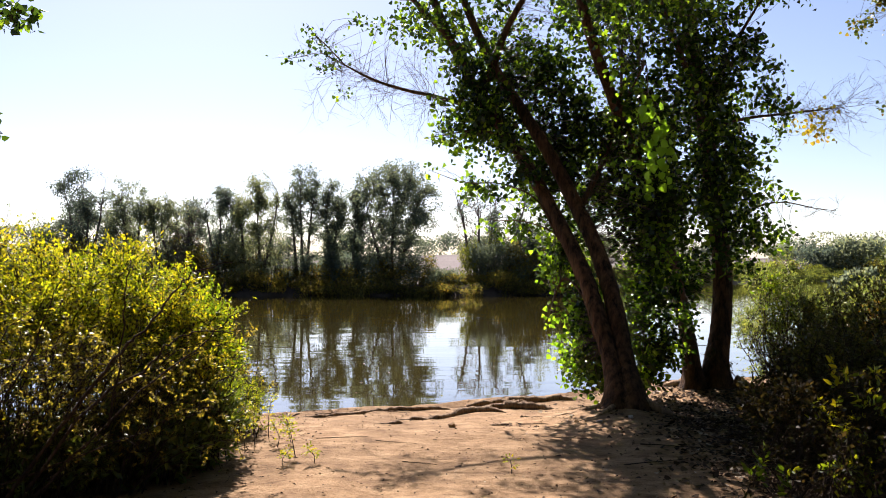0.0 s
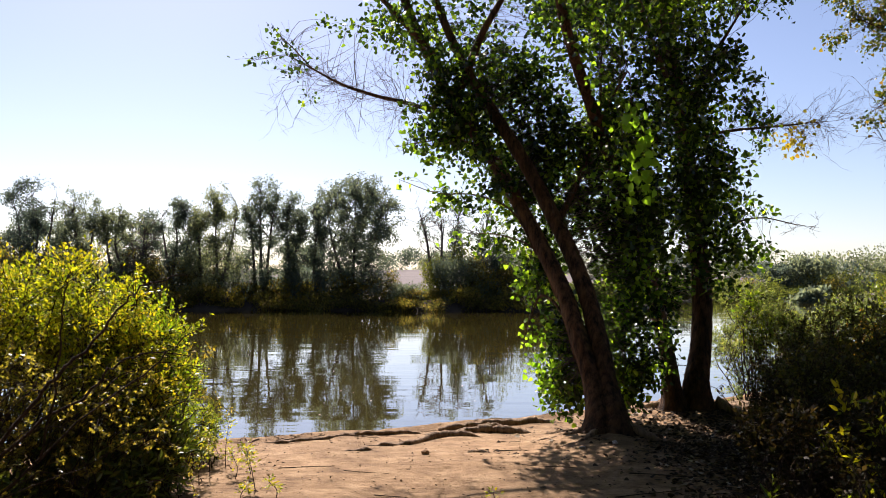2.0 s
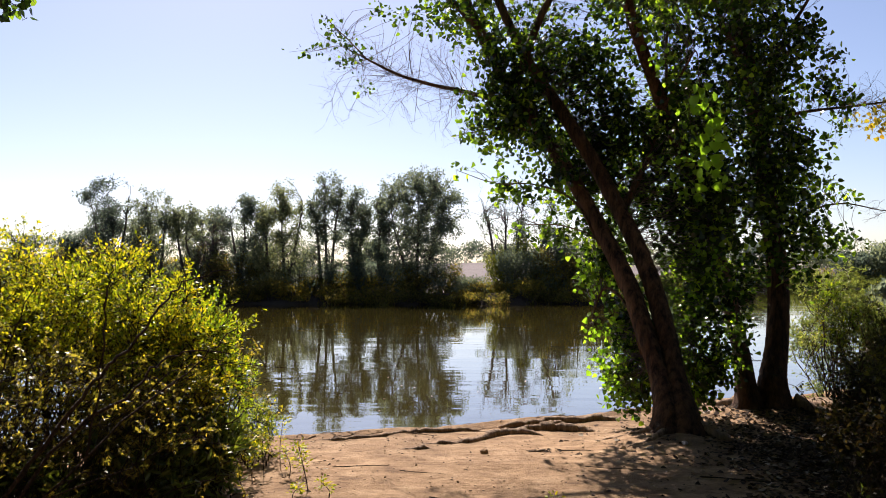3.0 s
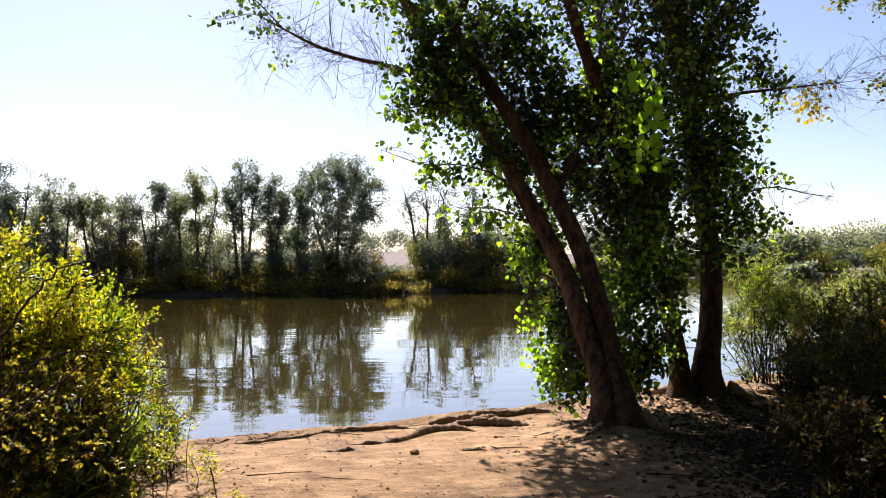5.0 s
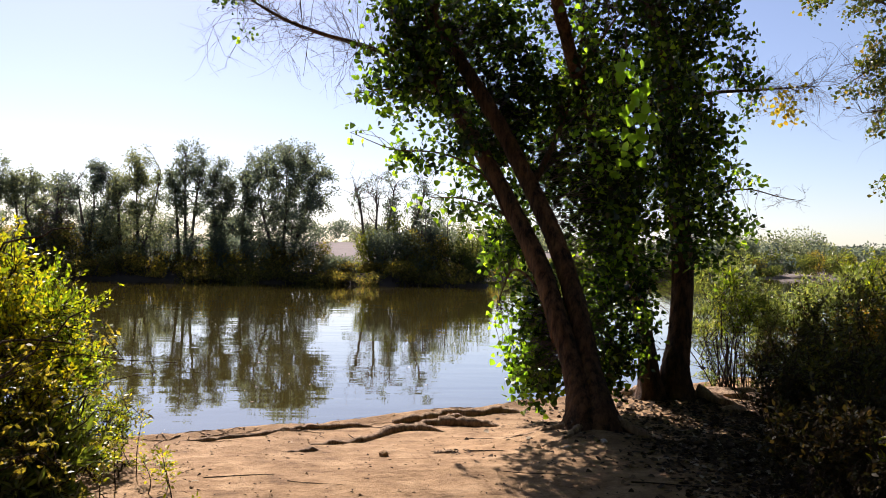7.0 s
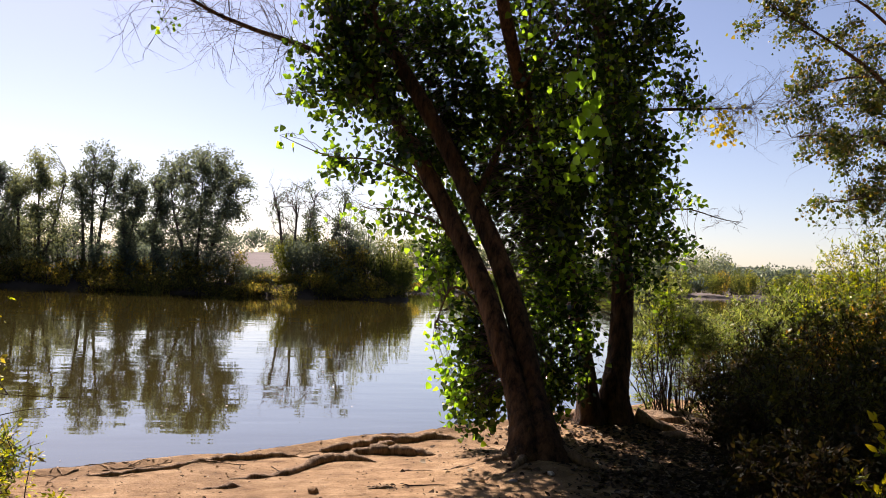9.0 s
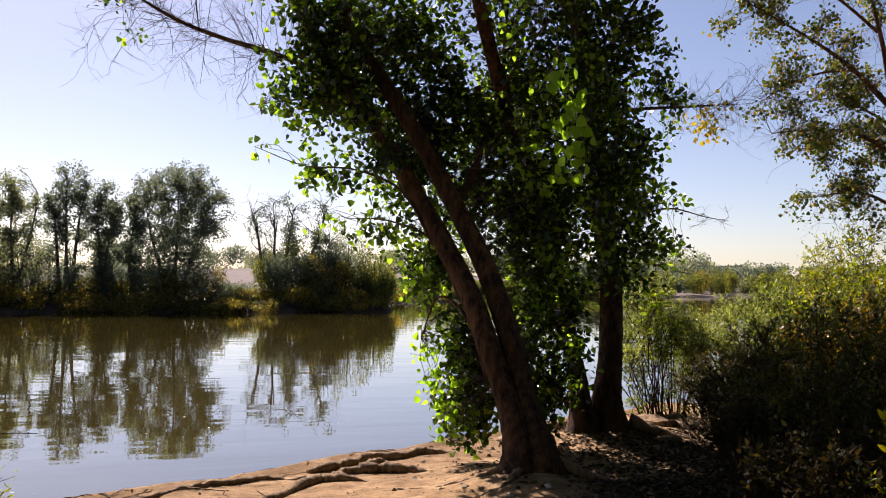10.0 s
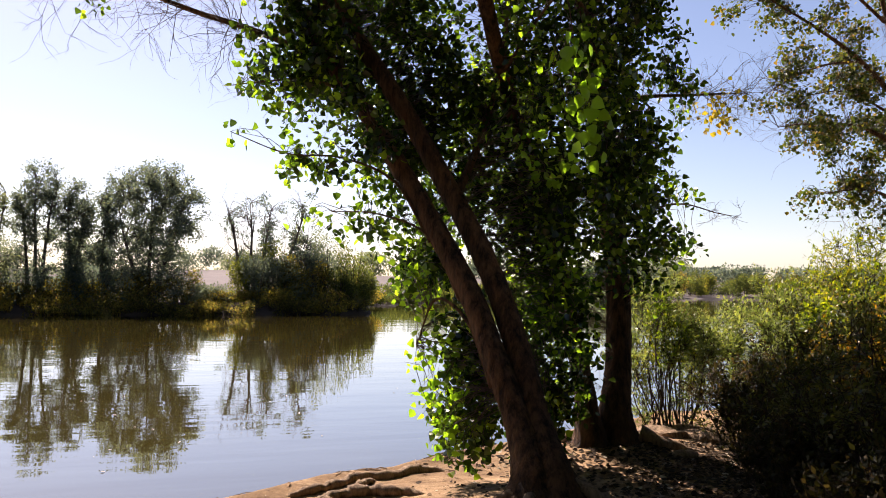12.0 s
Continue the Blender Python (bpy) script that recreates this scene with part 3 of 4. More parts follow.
def upright_tree():
    o = (3.66, 10.35, ground_at(3.66, 10.35) - 0.08)
    z0 = o[2] - 0.1
    tree = thing("cottonwood_tree", "upright shaded cottonwood with dark trunk by the pond edge", "tree", o)
    main = trunk(tree, o, [(3.78, 10.4, z0), (3.8, 10.45, 0.3), (3.92, 10.6, 0.8), (4.0, 10.75, 1.6), (3.92, 10.8, 2.5), (3.78, 10.85, 3.85), (3.6, 11.0, 5.5), (3.4, 11.0, 7.5), (3.3, 11, 9)],
                 [0.175, 0.152, 0.138, 0.13, 0.126, 0.116, 0.1, 0.07, 0.02], flare=0.15, sides=30, steps=18)
    second = trunk(tree, o, [(3.48, 10.35, z0), (3.42, 10.4, 0.5), (3.36, 10.5, 1.0), (3.1, 10.6, 2.2), (2.5, 10.3, 3.6), (1.95, 9.7, 4.7), (1.7, 9.5, 5.6), (1.5, 9.3, 7)],
                   [0.135, 0.11, 0.1, 0.092, 0.08, 0.068, 0.055, 0.02], flare=0.1)
    limbs = [main, second]
    for pts, rr in (
        ([(3.9, 10.85, 3.65), (4.4, 10.9, 3.81), (5.09, 10.9, 3.89), (5.6, 10.9, 3.95), (5.92, 10.9, 3.98)], [0.03, 0.024, 0.016, 0.008, 0.003]),
        ([(4.0, 10.75, 2.2), (4.5, 10.85, 2.5), (4.93, 10.9, 2.59), (5.4, 10.9, 2.5), (5.74, 10.9, 2.46)], [0.025, 0.016, 0.01, 0.006, 0.002]),
        ([(3.85, 10.9, 4.1), (4.2, 10.9, 4.8), (4.6, 10.8, 5.5)], [0.05, 0.035, 0.012]),
    ) + (
        ([(3.6, 11.0, 5.5), (4.4, 10.7, 6.6), (5.4, 10.3, 7.6), (6.4, 10.0, 8.4)], [0.07, 0.055, 0.035, 0.012]),
        ([(3.6, 11.0, 5.5), (3.9, 11.8, 6.1), (4.6, 12.5, 6.7), (5.8, 12.8, 7.2)], [0.06, 0.045, 0.03, 0.01]),
        ([(3.9, 10.9, 3.6), (3.5, 10.4, 4.2), (3.1, 10.2, 5.0), (2.9, 10.2, 5.8)], [0.05, 0.04, 0.028, 0.012]),
        ([(3.3, 10.5, 1.3), (3.0, 10.1, 1.7), (2.8, 9.9, 2.0)], [0.03, 0.02, 0.008]),
    ):
        limbs.append(trunk(tree, o, pts, rr, "limb", sides=8, steps=6))
    sk = np.vstack([limbs[0][22:], limbs[1][10:], *limbs[2:]])
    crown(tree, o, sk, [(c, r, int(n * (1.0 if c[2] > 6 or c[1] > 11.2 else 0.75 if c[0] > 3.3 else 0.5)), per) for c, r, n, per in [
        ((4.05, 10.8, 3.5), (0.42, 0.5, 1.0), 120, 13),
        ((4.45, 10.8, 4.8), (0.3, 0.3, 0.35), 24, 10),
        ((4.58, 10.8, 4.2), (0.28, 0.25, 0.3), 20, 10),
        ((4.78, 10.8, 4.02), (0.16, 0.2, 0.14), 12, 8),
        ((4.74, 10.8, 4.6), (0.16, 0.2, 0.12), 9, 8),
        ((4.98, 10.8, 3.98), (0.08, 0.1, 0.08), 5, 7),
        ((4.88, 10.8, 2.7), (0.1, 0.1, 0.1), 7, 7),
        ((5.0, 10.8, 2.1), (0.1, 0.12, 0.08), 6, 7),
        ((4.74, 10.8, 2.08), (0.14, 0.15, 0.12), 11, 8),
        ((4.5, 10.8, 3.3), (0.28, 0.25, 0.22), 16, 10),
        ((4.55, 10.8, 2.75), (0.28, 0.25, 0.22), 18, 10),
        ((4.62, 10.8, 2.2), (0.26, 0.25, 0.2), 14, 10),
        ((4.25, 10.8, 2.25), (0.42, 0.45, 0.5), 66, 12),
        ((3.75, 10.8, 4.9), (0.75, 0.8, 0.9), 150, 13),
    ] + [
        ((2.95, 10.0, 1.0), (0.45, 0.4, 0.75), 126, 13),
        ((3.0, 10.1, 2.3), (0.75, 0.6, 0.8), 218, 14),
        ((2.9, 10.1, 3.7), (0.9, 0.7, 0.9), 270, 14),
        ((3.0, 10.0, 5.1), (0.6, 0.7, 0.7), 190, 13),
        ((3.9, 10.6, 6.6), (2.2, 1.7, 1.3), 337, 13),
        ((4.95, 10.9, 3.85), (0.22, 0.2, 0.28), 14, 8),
        # six high clumps out of view, added to shade the ground and thicket
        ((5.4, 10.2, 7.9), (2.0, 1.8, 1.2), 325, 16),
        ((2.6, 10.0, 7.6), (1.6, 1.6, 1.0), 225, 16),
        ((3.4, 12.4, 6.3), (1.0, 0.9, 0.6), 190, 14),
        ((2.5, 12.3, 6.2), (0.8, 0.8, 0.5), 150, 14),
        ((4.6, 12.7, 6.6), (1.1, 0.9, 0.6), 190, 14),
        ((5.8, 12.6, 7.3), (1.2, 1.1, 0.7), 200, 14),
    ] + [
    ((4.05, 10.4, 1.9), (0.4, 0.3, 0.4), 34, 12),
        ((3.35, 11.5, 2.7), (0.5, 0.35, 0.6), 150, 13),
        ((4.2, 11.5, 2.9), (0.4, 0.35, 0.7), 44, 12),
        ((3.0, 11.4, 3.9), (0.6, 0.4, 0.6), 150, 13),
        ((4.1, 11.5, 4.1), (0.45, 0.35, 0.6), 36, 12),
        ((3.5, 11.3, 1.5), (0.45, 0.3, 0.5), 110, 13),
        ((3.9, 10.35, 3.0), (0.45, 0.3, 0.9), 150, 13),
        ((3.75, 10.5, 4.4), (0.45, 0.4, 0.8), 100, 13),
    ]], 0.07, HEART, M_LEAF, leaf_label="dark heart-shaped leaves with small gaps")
    crown(tree, o, limbs[2], [((5.45, 10.9, 3.6), (0.18, 0.15, 0.16), 9, 7), ((5.5, 10.9, 3.9), (0.16, 0.15, 0.1), 6, 6), ((5.2, 10.9, 3.75), (0.16, 0.15, 0.12), 6, 6)], 0.06, HEART, M_LEAF_GOLD, leaf_label="golden drying leaves")
    spray(tree, o, limbs[2][10:], 34, 0.6, 0.004)
    # overhead limbs and leaves out of view, added to cut sky light below
    over = []
    for pts, rr in (
        ([(3.45, 11.0, 7.0), (4.2, 9.6, 7.6), (4.8, 7.6, 8.0), (5.0, 5.2, 8.1), (5.0, 3.4, 8.0)], [0.08, 0.07, 0.05, 0.03, 0.01]),
        ([(3.5, 11.0, 6.4), (2.7, 9.8, 7.3), (2.3, 7.8, 7.9), (2.0, 5.6, 8.0), (1.8, 3.8, 7.9)], [0.08, 0.065, 0.05, 0.03, 0.01]),
        ([(4.4, 10.7, 6.6), (6.0, 9.4, 7.5), (7.4, 7.6, 7.8), (8.2, 5.6, 7.8)], [0.07, 0.055, 0.035, 0.01]),
    ):
        over.append(trunk(tree, o, pts, rr, "limb", sides=8, steps=6))
    spots = [(x + rng.uniform(-0.3, 0.3), y + rng.uniform(-0.3, 0.3), 7.8 + rng.uniform(-0.2, 0.4)) for x in (1.2, 3.0, 4.8, 6.6, 8.4) for y in (3.4, 5.0, 6.6, 8.2)]
    crown(tree, o, np.vstack(over), [(c, (1.3, 1.1, 0.5), 80, 16) for c in spots], 0.18, HEART, M_LEAF, leaf_label="unseen high leaves added to block sky light")
    spray(tree, o, limbs[3][12:], 9, 0.3, 0.0035)


leaning_tree()
upright_tree()


def side_tree(o, label, stems, clumps, bare=(), leaf=0.085, material=None):
    tree = thing("cottonwood_tree", label, "tree", o)
    lines = []
    for i, (pts, rr) in enumerate(stems):
        lines.append(trunk(tree, o, pts, rr, "limb" if i else "trunk", sides=10, steps=6, flare=0 if i else 0.1))
    if clumps == ["along"]:
        clumps = []
        for line in lines[1:]:
            for k in range(9, len(line)):
                if rng.uniform() < 0.75:
                    r = rng.uniform(0.12, 0.3)
                    clumps.append((line[k] + rng.normal(0, 0.26, 3) * (1, 1, 0.85) + (0, 0, -0.05), (r * 1.2, r, r * rng.uniform(0.5, 0.9)), int((85 if k < len(line) * 0.7 else 55) * r) + 1, 11))
    crown(tree, o, np.vstack(lines), clumps, leaf, HEART, material or M_LEAF)
    for line in lines[1:]:
        if bare:
            spray(tree, o, line[4:], 22, 0.65)


side_tree((12.9, 13.5, ground_at(12.9, 13.5) - 0.1), "tall cottonwood with sparse yellowing leaves and drooping branches", [
    ([(12.9, 13.5, -0.3), (12.8, 13.5, 2), (12.7, 13.4, 4.5), (12.6, 13.3, 7), (12.5, 13.3, 9.5)], [0.2, 0.17, 0.14, 0.1, 0.03]),
    ([(12.7, 13.4, 3.5), (11.6, 13.3, 4.1), (10.6, 13.2, 4.7), (9.7, 13.1, 5.3), (8.8, 13.0, 5.7), (7.6, 13.0, 6.2)], [0.085, 0.07, 0.055, 0.04, 0.025, 0.008]),
    ([(12.75, 13.4, 2.8), (11.5, 13.2, 3.5), (10.5, 13.1, 3.9), (9.6, 13.0, 4.2), (8.7, 13.0, 4.2), (8.0, 13.0, 4.1)], [0.07, 0.055, 0.045, 0.03, 0.018, 0.006]),
    ([(12.8, 13.5, 2.0), (11.6, 13.3, 2.6), (10.6, 13.2, 3.0), (9.7, 13.0, 3.2), (8.8, 13.0, 3.1)], [0.06, 0.05, 0.035, 0.02, 0.006]),
] + [
    ([(10.9, 13.3, 4.3), (10.0, 13.1, 4.6), (9.2, 13.0, 4.75), (8.4, 13.0, 4.6)], [0.03, 0.02, 0.012, 0.004]),
    ([(9.7, 13.1, 5.3), (8.9, 13.0, 5.15), (8.2, 13.0, 4.85), (7.8, 13.0, 4.6)], [0.025, 0.016, 0.01, 0.004]),
    ([(10.2, 13.1, 6.0), (9.2, 13.0, 6.5), (8.2, 13.0, 6.7), (7.3, 13.0, 6.6)], [0.03, 0.02, 0.012, 0.004]),
    ([(10.6, 13.2, 4.7), (10.3, 13.1, 5.8), (10.0, 13.1, 6.8), (9.6, 13.1, 8)], [0.05, 0.04, 0.028, 0.01]),
], ["along"], bare=True, material=M_LEAF_AUTUMN, leaf=0.056)

side_tree((-6.4, 7.0, ground_at(-6.4, 7.0) - 0.1), "slim cottonwood with small hanging leaf tufts", [
    ([(-6.4, 7.0, -0.2), (-6.3, 7.0, 2), (-6.1, 7.1, 4.2), (-6.0, 7.1, 6)], [0.12, 0.1, 0.07, 0.02]),
    ([(-6.1, 7.1, 3.9), (-5.4, 7.2, 4.2), (-4.8, 7.2, 4.25), (-4.3, 7.2, 4.2)], [0.04, 0.03, 0.018, 0.006]),
    ([(-6.2, 7.05, 2.9), (-5.4, 7.2, 3.15), (-4.7, 7.2, 3.1), (-4.35, 7.2, 3.0)], [0.03, 0.02, 0.012, 0.005]),
], [((-4.3, 7.2, 4.2), (0.16, 0.2, 0.16), 10, 9), ((-4.5, 7.2, 3.0), (0.12, 0.2, 0.1), 6, 9), ((-5.2, 7.2, 4.2), (0.5, 0.4, 0.4), 24, 9), ((-5.6, 7.2, 5.3), (0.7, 0.6, 0.6), 40, 9)])


# ---- shrubs ----
def shrub(label, x, y, rx, ry, h, stems, twigs, per, leaf, template, material, lean=(0, 0), stem_material=None, leafy_from=0.3, name="shrub", group="", dead=()):
    o = np.array((x, y, ground_at(x, y) - 0.03))
    bush = thing(name, label, "shrub", tuple(o), group)
    wood, pos, way, nrm = Shape(), [], [], []
    for _ in range(stems):
        a = rng.uniform(0, 2 * math.pi)
        q = math.sqrt(rng.uniform(0, 1))
        base = np.array((math.cos(a) * rx * 0.5 * q + rng.normal(0, 0.1 * rx), math.sin(a) * ry * 0.5 * q + rng.normal(0, 0.1 * ry), 0))
        top_h = h * math.sqrt(max(0.12, 1 - 0.75 * q * q)) * rng.uniform(0.7, 1.05)
        tip = np.array((math.cos(a) * rx * q + lean[0], math.sin(a) * ry * q + lean[1], top_h))
        line = bent([base, base * 0.6 + tip * 0.4 + (0, 0, 0.16 * h) + rng.normal(0, 0.09 * h, 3), tip * 0.85 + base * 0.15 + (0, 0, 0.05 * h) + rng.normal(0, 0.05 * h, 3), tip], 3, 0.012)
        wood.tube(line, np.linspace(0.007, 0.0018, len(line)) * rng.uniform(0.6, 1.6), 4)
        for _ in range(twigs):
            s = rng.uniform(leafy_from, 1) ** 0.8 * (len(line) - 1.01)
            p = line[int(s)] + (line[int(s) + 1] - line[int(s)]) * (s % 1)
            e = p + unit(rng.normal(size=3) + (0, 0, 0.7)) * rng.uniform(0.12, 0.34) * (0.6 + 0.2 * h)
            wood.tube([p, (p + e) / 2 + rng.normal(0, 0.015, 3), e], [0.0035, 0.0025, 0.0012], 3)
            u = rng.uniform(0.15, 1.05, (per, 1))
            at = p + (e - p) * u
            out = unit(rng.normal(size=(per, 3)) * 0.8 + unit(e - p) * 0.8 + (0, 0, 0.2))
            pos.append(at + rng.normal(0, 0.012, (per, 3)))
            way.append(out)
            nrm.append(unit(rng.normal(size=(per, 3)) + (0, 0.2, 0.9)))
    for pts, rr in dead:
        line = bent(np.asarray(pts) - o, 6, 0.008)
        wood.tube(line, np.linspace(rr, 0.003, len(line)), 5)
    part("brushwood", wood.mesh("brushwood", stem_material or M_DEAD), bush, "thin dark woody stems", "stuff")
    pos, way, nrm = np.vstack(pos), np.vstack(way), np.vstack(nrm)
    keep = pos[:, 2] > 0.02
    pos, way, nrm = pos[keep], way[keep], nrm[keep]
    part("foliage", leaf_mesh("foliage", pos, way, nrm, leaf * rng.uniform(0.55, 1.2, len(pos)), template, material), bush, "", "stuff")
    return bush


shrub("tall yellow-green leafy shrub with dark bare lower stems", -2.85, 6.5, 0.95, 1.1, 1.8, 100, 21, 14, 0.038, BLADE, M_BUSH, leafy_from=0.42, dead=[
    ([(-2.92, 4.75, 0.04), (-2.36, 4.75, 0.78), (-2.11, 4.75, 1.09), (-1.94, 4.75, 1.25), (-1.78, 4.75, 1.45), (-1.62, 4.75, 1.62), (-1.35, 4.75, 1.70)], 0.015),
    ([(-2.19, 4.75, 0.60), (-2.09, 4.75, 1.19), (-2.07, 4.75, 1.59), (-2.04, 4.75, 1.74)], 0.008),
    ([(-2.74, 4.75, 0.16), (-2.33, 4.75, 0.71), (-1.94, 4.75, 0.98), (-1.77, 4.75, 1.15), (-1.61, 4.75, 1.23), (-1.34, 4.75, 1.23)], 0.012),
    ([(-2.70, 4.75, 0.12), (-1.97, 4.75, 0.82), (-1.54, 4.75, 1.15), (-1.32, 4.75, 1.36)], 0.008),
    ([(-3.20, 4.75, 0.24), (-2.75, 4.75, 1.03), (-2.51, 4.75, 1.60)], 0.007),
    ([(-3.46, 4.75, 0.00), (-2.81, 4.75, 0.24), (-1.92, 4.75, 0.56)], 0.012)])
shrub("dense yellowing shrub with sunlit leafy top", -4.0, 6.5, 1.2, 1.4, 2.1, 110, 21, 14, 0.038, BLADE, M_BUSH, leafy_from=0.42)
shrub("lime green shrub leaning out toward the water", -2.32, 6.7, 0.42, 0.8, 1.5, 52, 20, 15, 0.036, BLADE, M_BUSH_LIME, leafy_from=0.58)


def dry_tangle(label, x, y, rx, ry, h, stems, leaves, material, leaf=0.045):
    """Dead, crossing, arching stems with few withered leaves."""
    o = np.array((x, y, ground_at(x, y) - 0.03))
    bush = thing("dry_brush", label, "brush", tuple(o))
    wood, at = Shape(), []
    for _ in range(stems):
        a = np.array((rng.uniform(-1, 0.6) * rx, rng.uniform(-1, 1) * ry, 0))
        run = np.array((rng.normal(0.5, 0.6) * rx, rng.normal(0, 0.35) * ry, h * rng.uniform(0.35, 1.1)))
        line = bent([a, a + run * (0.3, 0.3, 0.55), a + run * (0.65, 0.65, 0.9), a + run + (0, 0, -0.12 * h * rng.uniform(0, 1))], 5, 0.012)
        r = rng.uniform(0.003, 0.009)
        wood.tube(line, np.linspace(r, 0.0015, len(line)), 4)
        for _ in range(5):
            p = line[rng.integers(4, len(line))]
            e = p + unit(rng.normal(size=3) + (0.3, 0, 0.3)) * rng.uniform(0.08, 0.3)
            wood.tube([p, (p + e) / 2 + rng.normal(0, 0.02, 3), e], [0.0025, 0.002, 0.001], 3)
            at.append(p + (e - p) * rng.uniform(0.3, 1, (leaves, 1)))
    part("brushwood", wood.mesh("brushwood", M_DEAD), bush, "dark dead stems", "stuff")
    pos = np.vstack(at)
    pos = pos[pos[:, 2] > 0.02]
    k = len(pos)
    part("foliage", leaf_mesh("foliage", pos, unit(rng.normal(size=(k, 3))), unit(rng.normal(size=(k, 3)) + (0, 0.2, 0.6)), leaf * rng.uniform(0.5, 1.2, k), BLADE, material), bush, "withered leaves", "stuff")


dry_tangle("tangle of dark dead stems with withered leaves", -3.3, 5.4, 0.9, 0.5, 1.2, 130, 15, M_WITHERED, 0.034)
dry_tangle("tangle of dark dead stems with withered leaves", -2.5, 5.75, 0.55, 0.5, 1.0, 110, 15, M_WITHERED, 0.034)
dry_tangle("arching dead branches over the shrub", -3.6, 4.95, 0.6, 0.3, 1.5, 34, 2, M_BUSH, 0.034)
shrub("low green weeds and dry stalks beside the shrub", -2.6, 6.1, 0.28, 0.45, 0.7, 26, 12, 9, 0.05, SLIM, M_BUSH_GREEN, leafy_from=0.0)
shrub("low leafy plant with long pointed green leaves", -2.25, 5.7, 0.42, 0.4, 0.62, 36, 9, 7, 0.085, LANCE, M_BROAD, leafy_from=0.05)
shrub("low leafy plant with long pointed green leaves", -2.9, 5.2, 0.5, 0.3, 0.55, 34, 9, 7, 0.075, LANCE, M_BROAD, leafy_from=0.05)
shrub("low leafy plant with long pointed green leaves", -1.92, 6.15, 0.26, 0.34, 0.6, 30, 9, 7, 0.08, LANCE, M_BROAD, leafy_from=0.05)
shrub("low leafy plant with long pointed green leaves", -2.15, 6.45, 0.24, 0.3, 0.7, 24, 9, 7, 0.075, LANCE, M_BROAD, leafy_from=0.1)
shrub("sunlit lime weeds at the shrub's edge", -2.3, 6.4, 0.18, 0.3, 0.36, 10, 9, 8, 0.04, BLADE, M_BUSH, leafy_from=0.05)
shrub("sunlit lime weeds at the shrub's edge", -1.9, 7.25, 0.16, 0.25, 0.3, 9, 8, 7, 0.04, BLADE, M_BUSH, leafy_from=0.05)
shrub("low green weeds at the water's edge", -2.2, 7.8, 0.35, 0.5, 0.5, 26, 12, 8, 0.05, SLIM, M_BUSH_GREEN, leafy_from=0.1)
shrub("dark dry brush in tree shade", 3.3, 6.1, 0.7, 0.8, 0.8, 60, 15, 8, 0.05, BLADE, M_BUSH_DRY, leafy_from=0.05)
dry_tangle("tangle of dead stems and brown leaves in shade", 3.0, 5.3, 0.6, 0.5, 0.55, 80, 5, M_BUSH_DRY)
shrub("low bramble with broad green leaves", 2.7, 5.05, 0.45, 0.4, 0.35, 7, 6, 5, 0.07, OVAL, M_BUSH_GREEN)
shrub("dense dark shrub with brown and green leaves", 4.3, 7.3, 1.1, 1.1, 1.5, 80, 18, 11, 0.045, BLADE, M_OLIVE, leafy_from=0.08)
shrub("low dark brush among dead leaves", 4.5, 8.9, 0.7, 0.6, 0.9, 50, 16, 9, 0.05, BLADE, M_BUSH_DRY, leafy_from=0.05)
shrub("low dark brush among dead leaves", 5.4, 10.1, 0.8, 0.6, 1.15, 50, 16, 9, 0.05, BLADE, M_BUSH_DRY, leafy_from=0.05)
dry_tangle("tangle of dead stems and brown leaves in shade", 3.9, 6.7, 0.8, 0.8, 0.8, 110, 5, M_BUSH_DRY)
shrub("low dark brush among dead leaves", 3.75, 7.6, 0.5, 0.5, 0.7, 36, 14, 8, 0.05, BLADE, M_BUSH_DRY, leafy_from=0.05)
shrub("sunlit yellow-green bramble with pointed leaves", 3.35, 5.5, 0.35, 0.35, 0.95, 9, 8, 6, 0.065, OVAL, M_BUSH, leafy_from=0.35)
shrub("rust-tinged shrub with turning leaves", 6.3, 9.4, 0.9, 0.8, 1.75, 50, 18, 9, 0.055, BLADE, M_LEAF_AUTUMN, leafy_from=0.2)
shrub("dense shrub with rusty yellow leaves", 5.9, 8.7, 1.1, 1.1, 1.6, 60, 18, 9, 0.05, BLADE, M_RUST, leafy_from=0.2)
shrub("tall yellow-green shrub on the bank", 7.5, 10.3, 1.3, 1.2, 2.05, 60, 20, 9, 0.06, BLADE, M_BUSH_GREEN, leafy_from=0.2)
shrub("feathery grey-green willow shrub by the water", 5.3, 11.8, 0.7, 0.6, 1.85, 36, 26, 13, 0.06, SLIM, M_WILLOW, leafy_from=0.02)
shrub("sunlit yellow-green shrub beside the willow", 5.05, 11.55, 0.4, 0.35, 1.6, 15, 16, 9, 0.05, BLADE, M_BUSH_GREEN, leafy_from=0.4)
shrub("feathery grey-green willow shrub by the water", 6.7, 12.1, 0.95, 0.6, 1.5, 32, 26, 11, 0.065, SLIM, M_WILLOW, leafy_from=0.02)
shrub("tall green willow thicket on the bank", 9.4, 12.6, 1.7, 1.2, 2.7, 80, 20, 9, 0.075, SLIM, M_BUSH_GREEN, leafy_from=0.15)
shrub("olive willow shrub near the water", 8.0, 12.9, 1.0, 0.8, 1.9, 50, 18, 9, 0.07, SLIM, M_WILLOW, leafy_from=0.15)


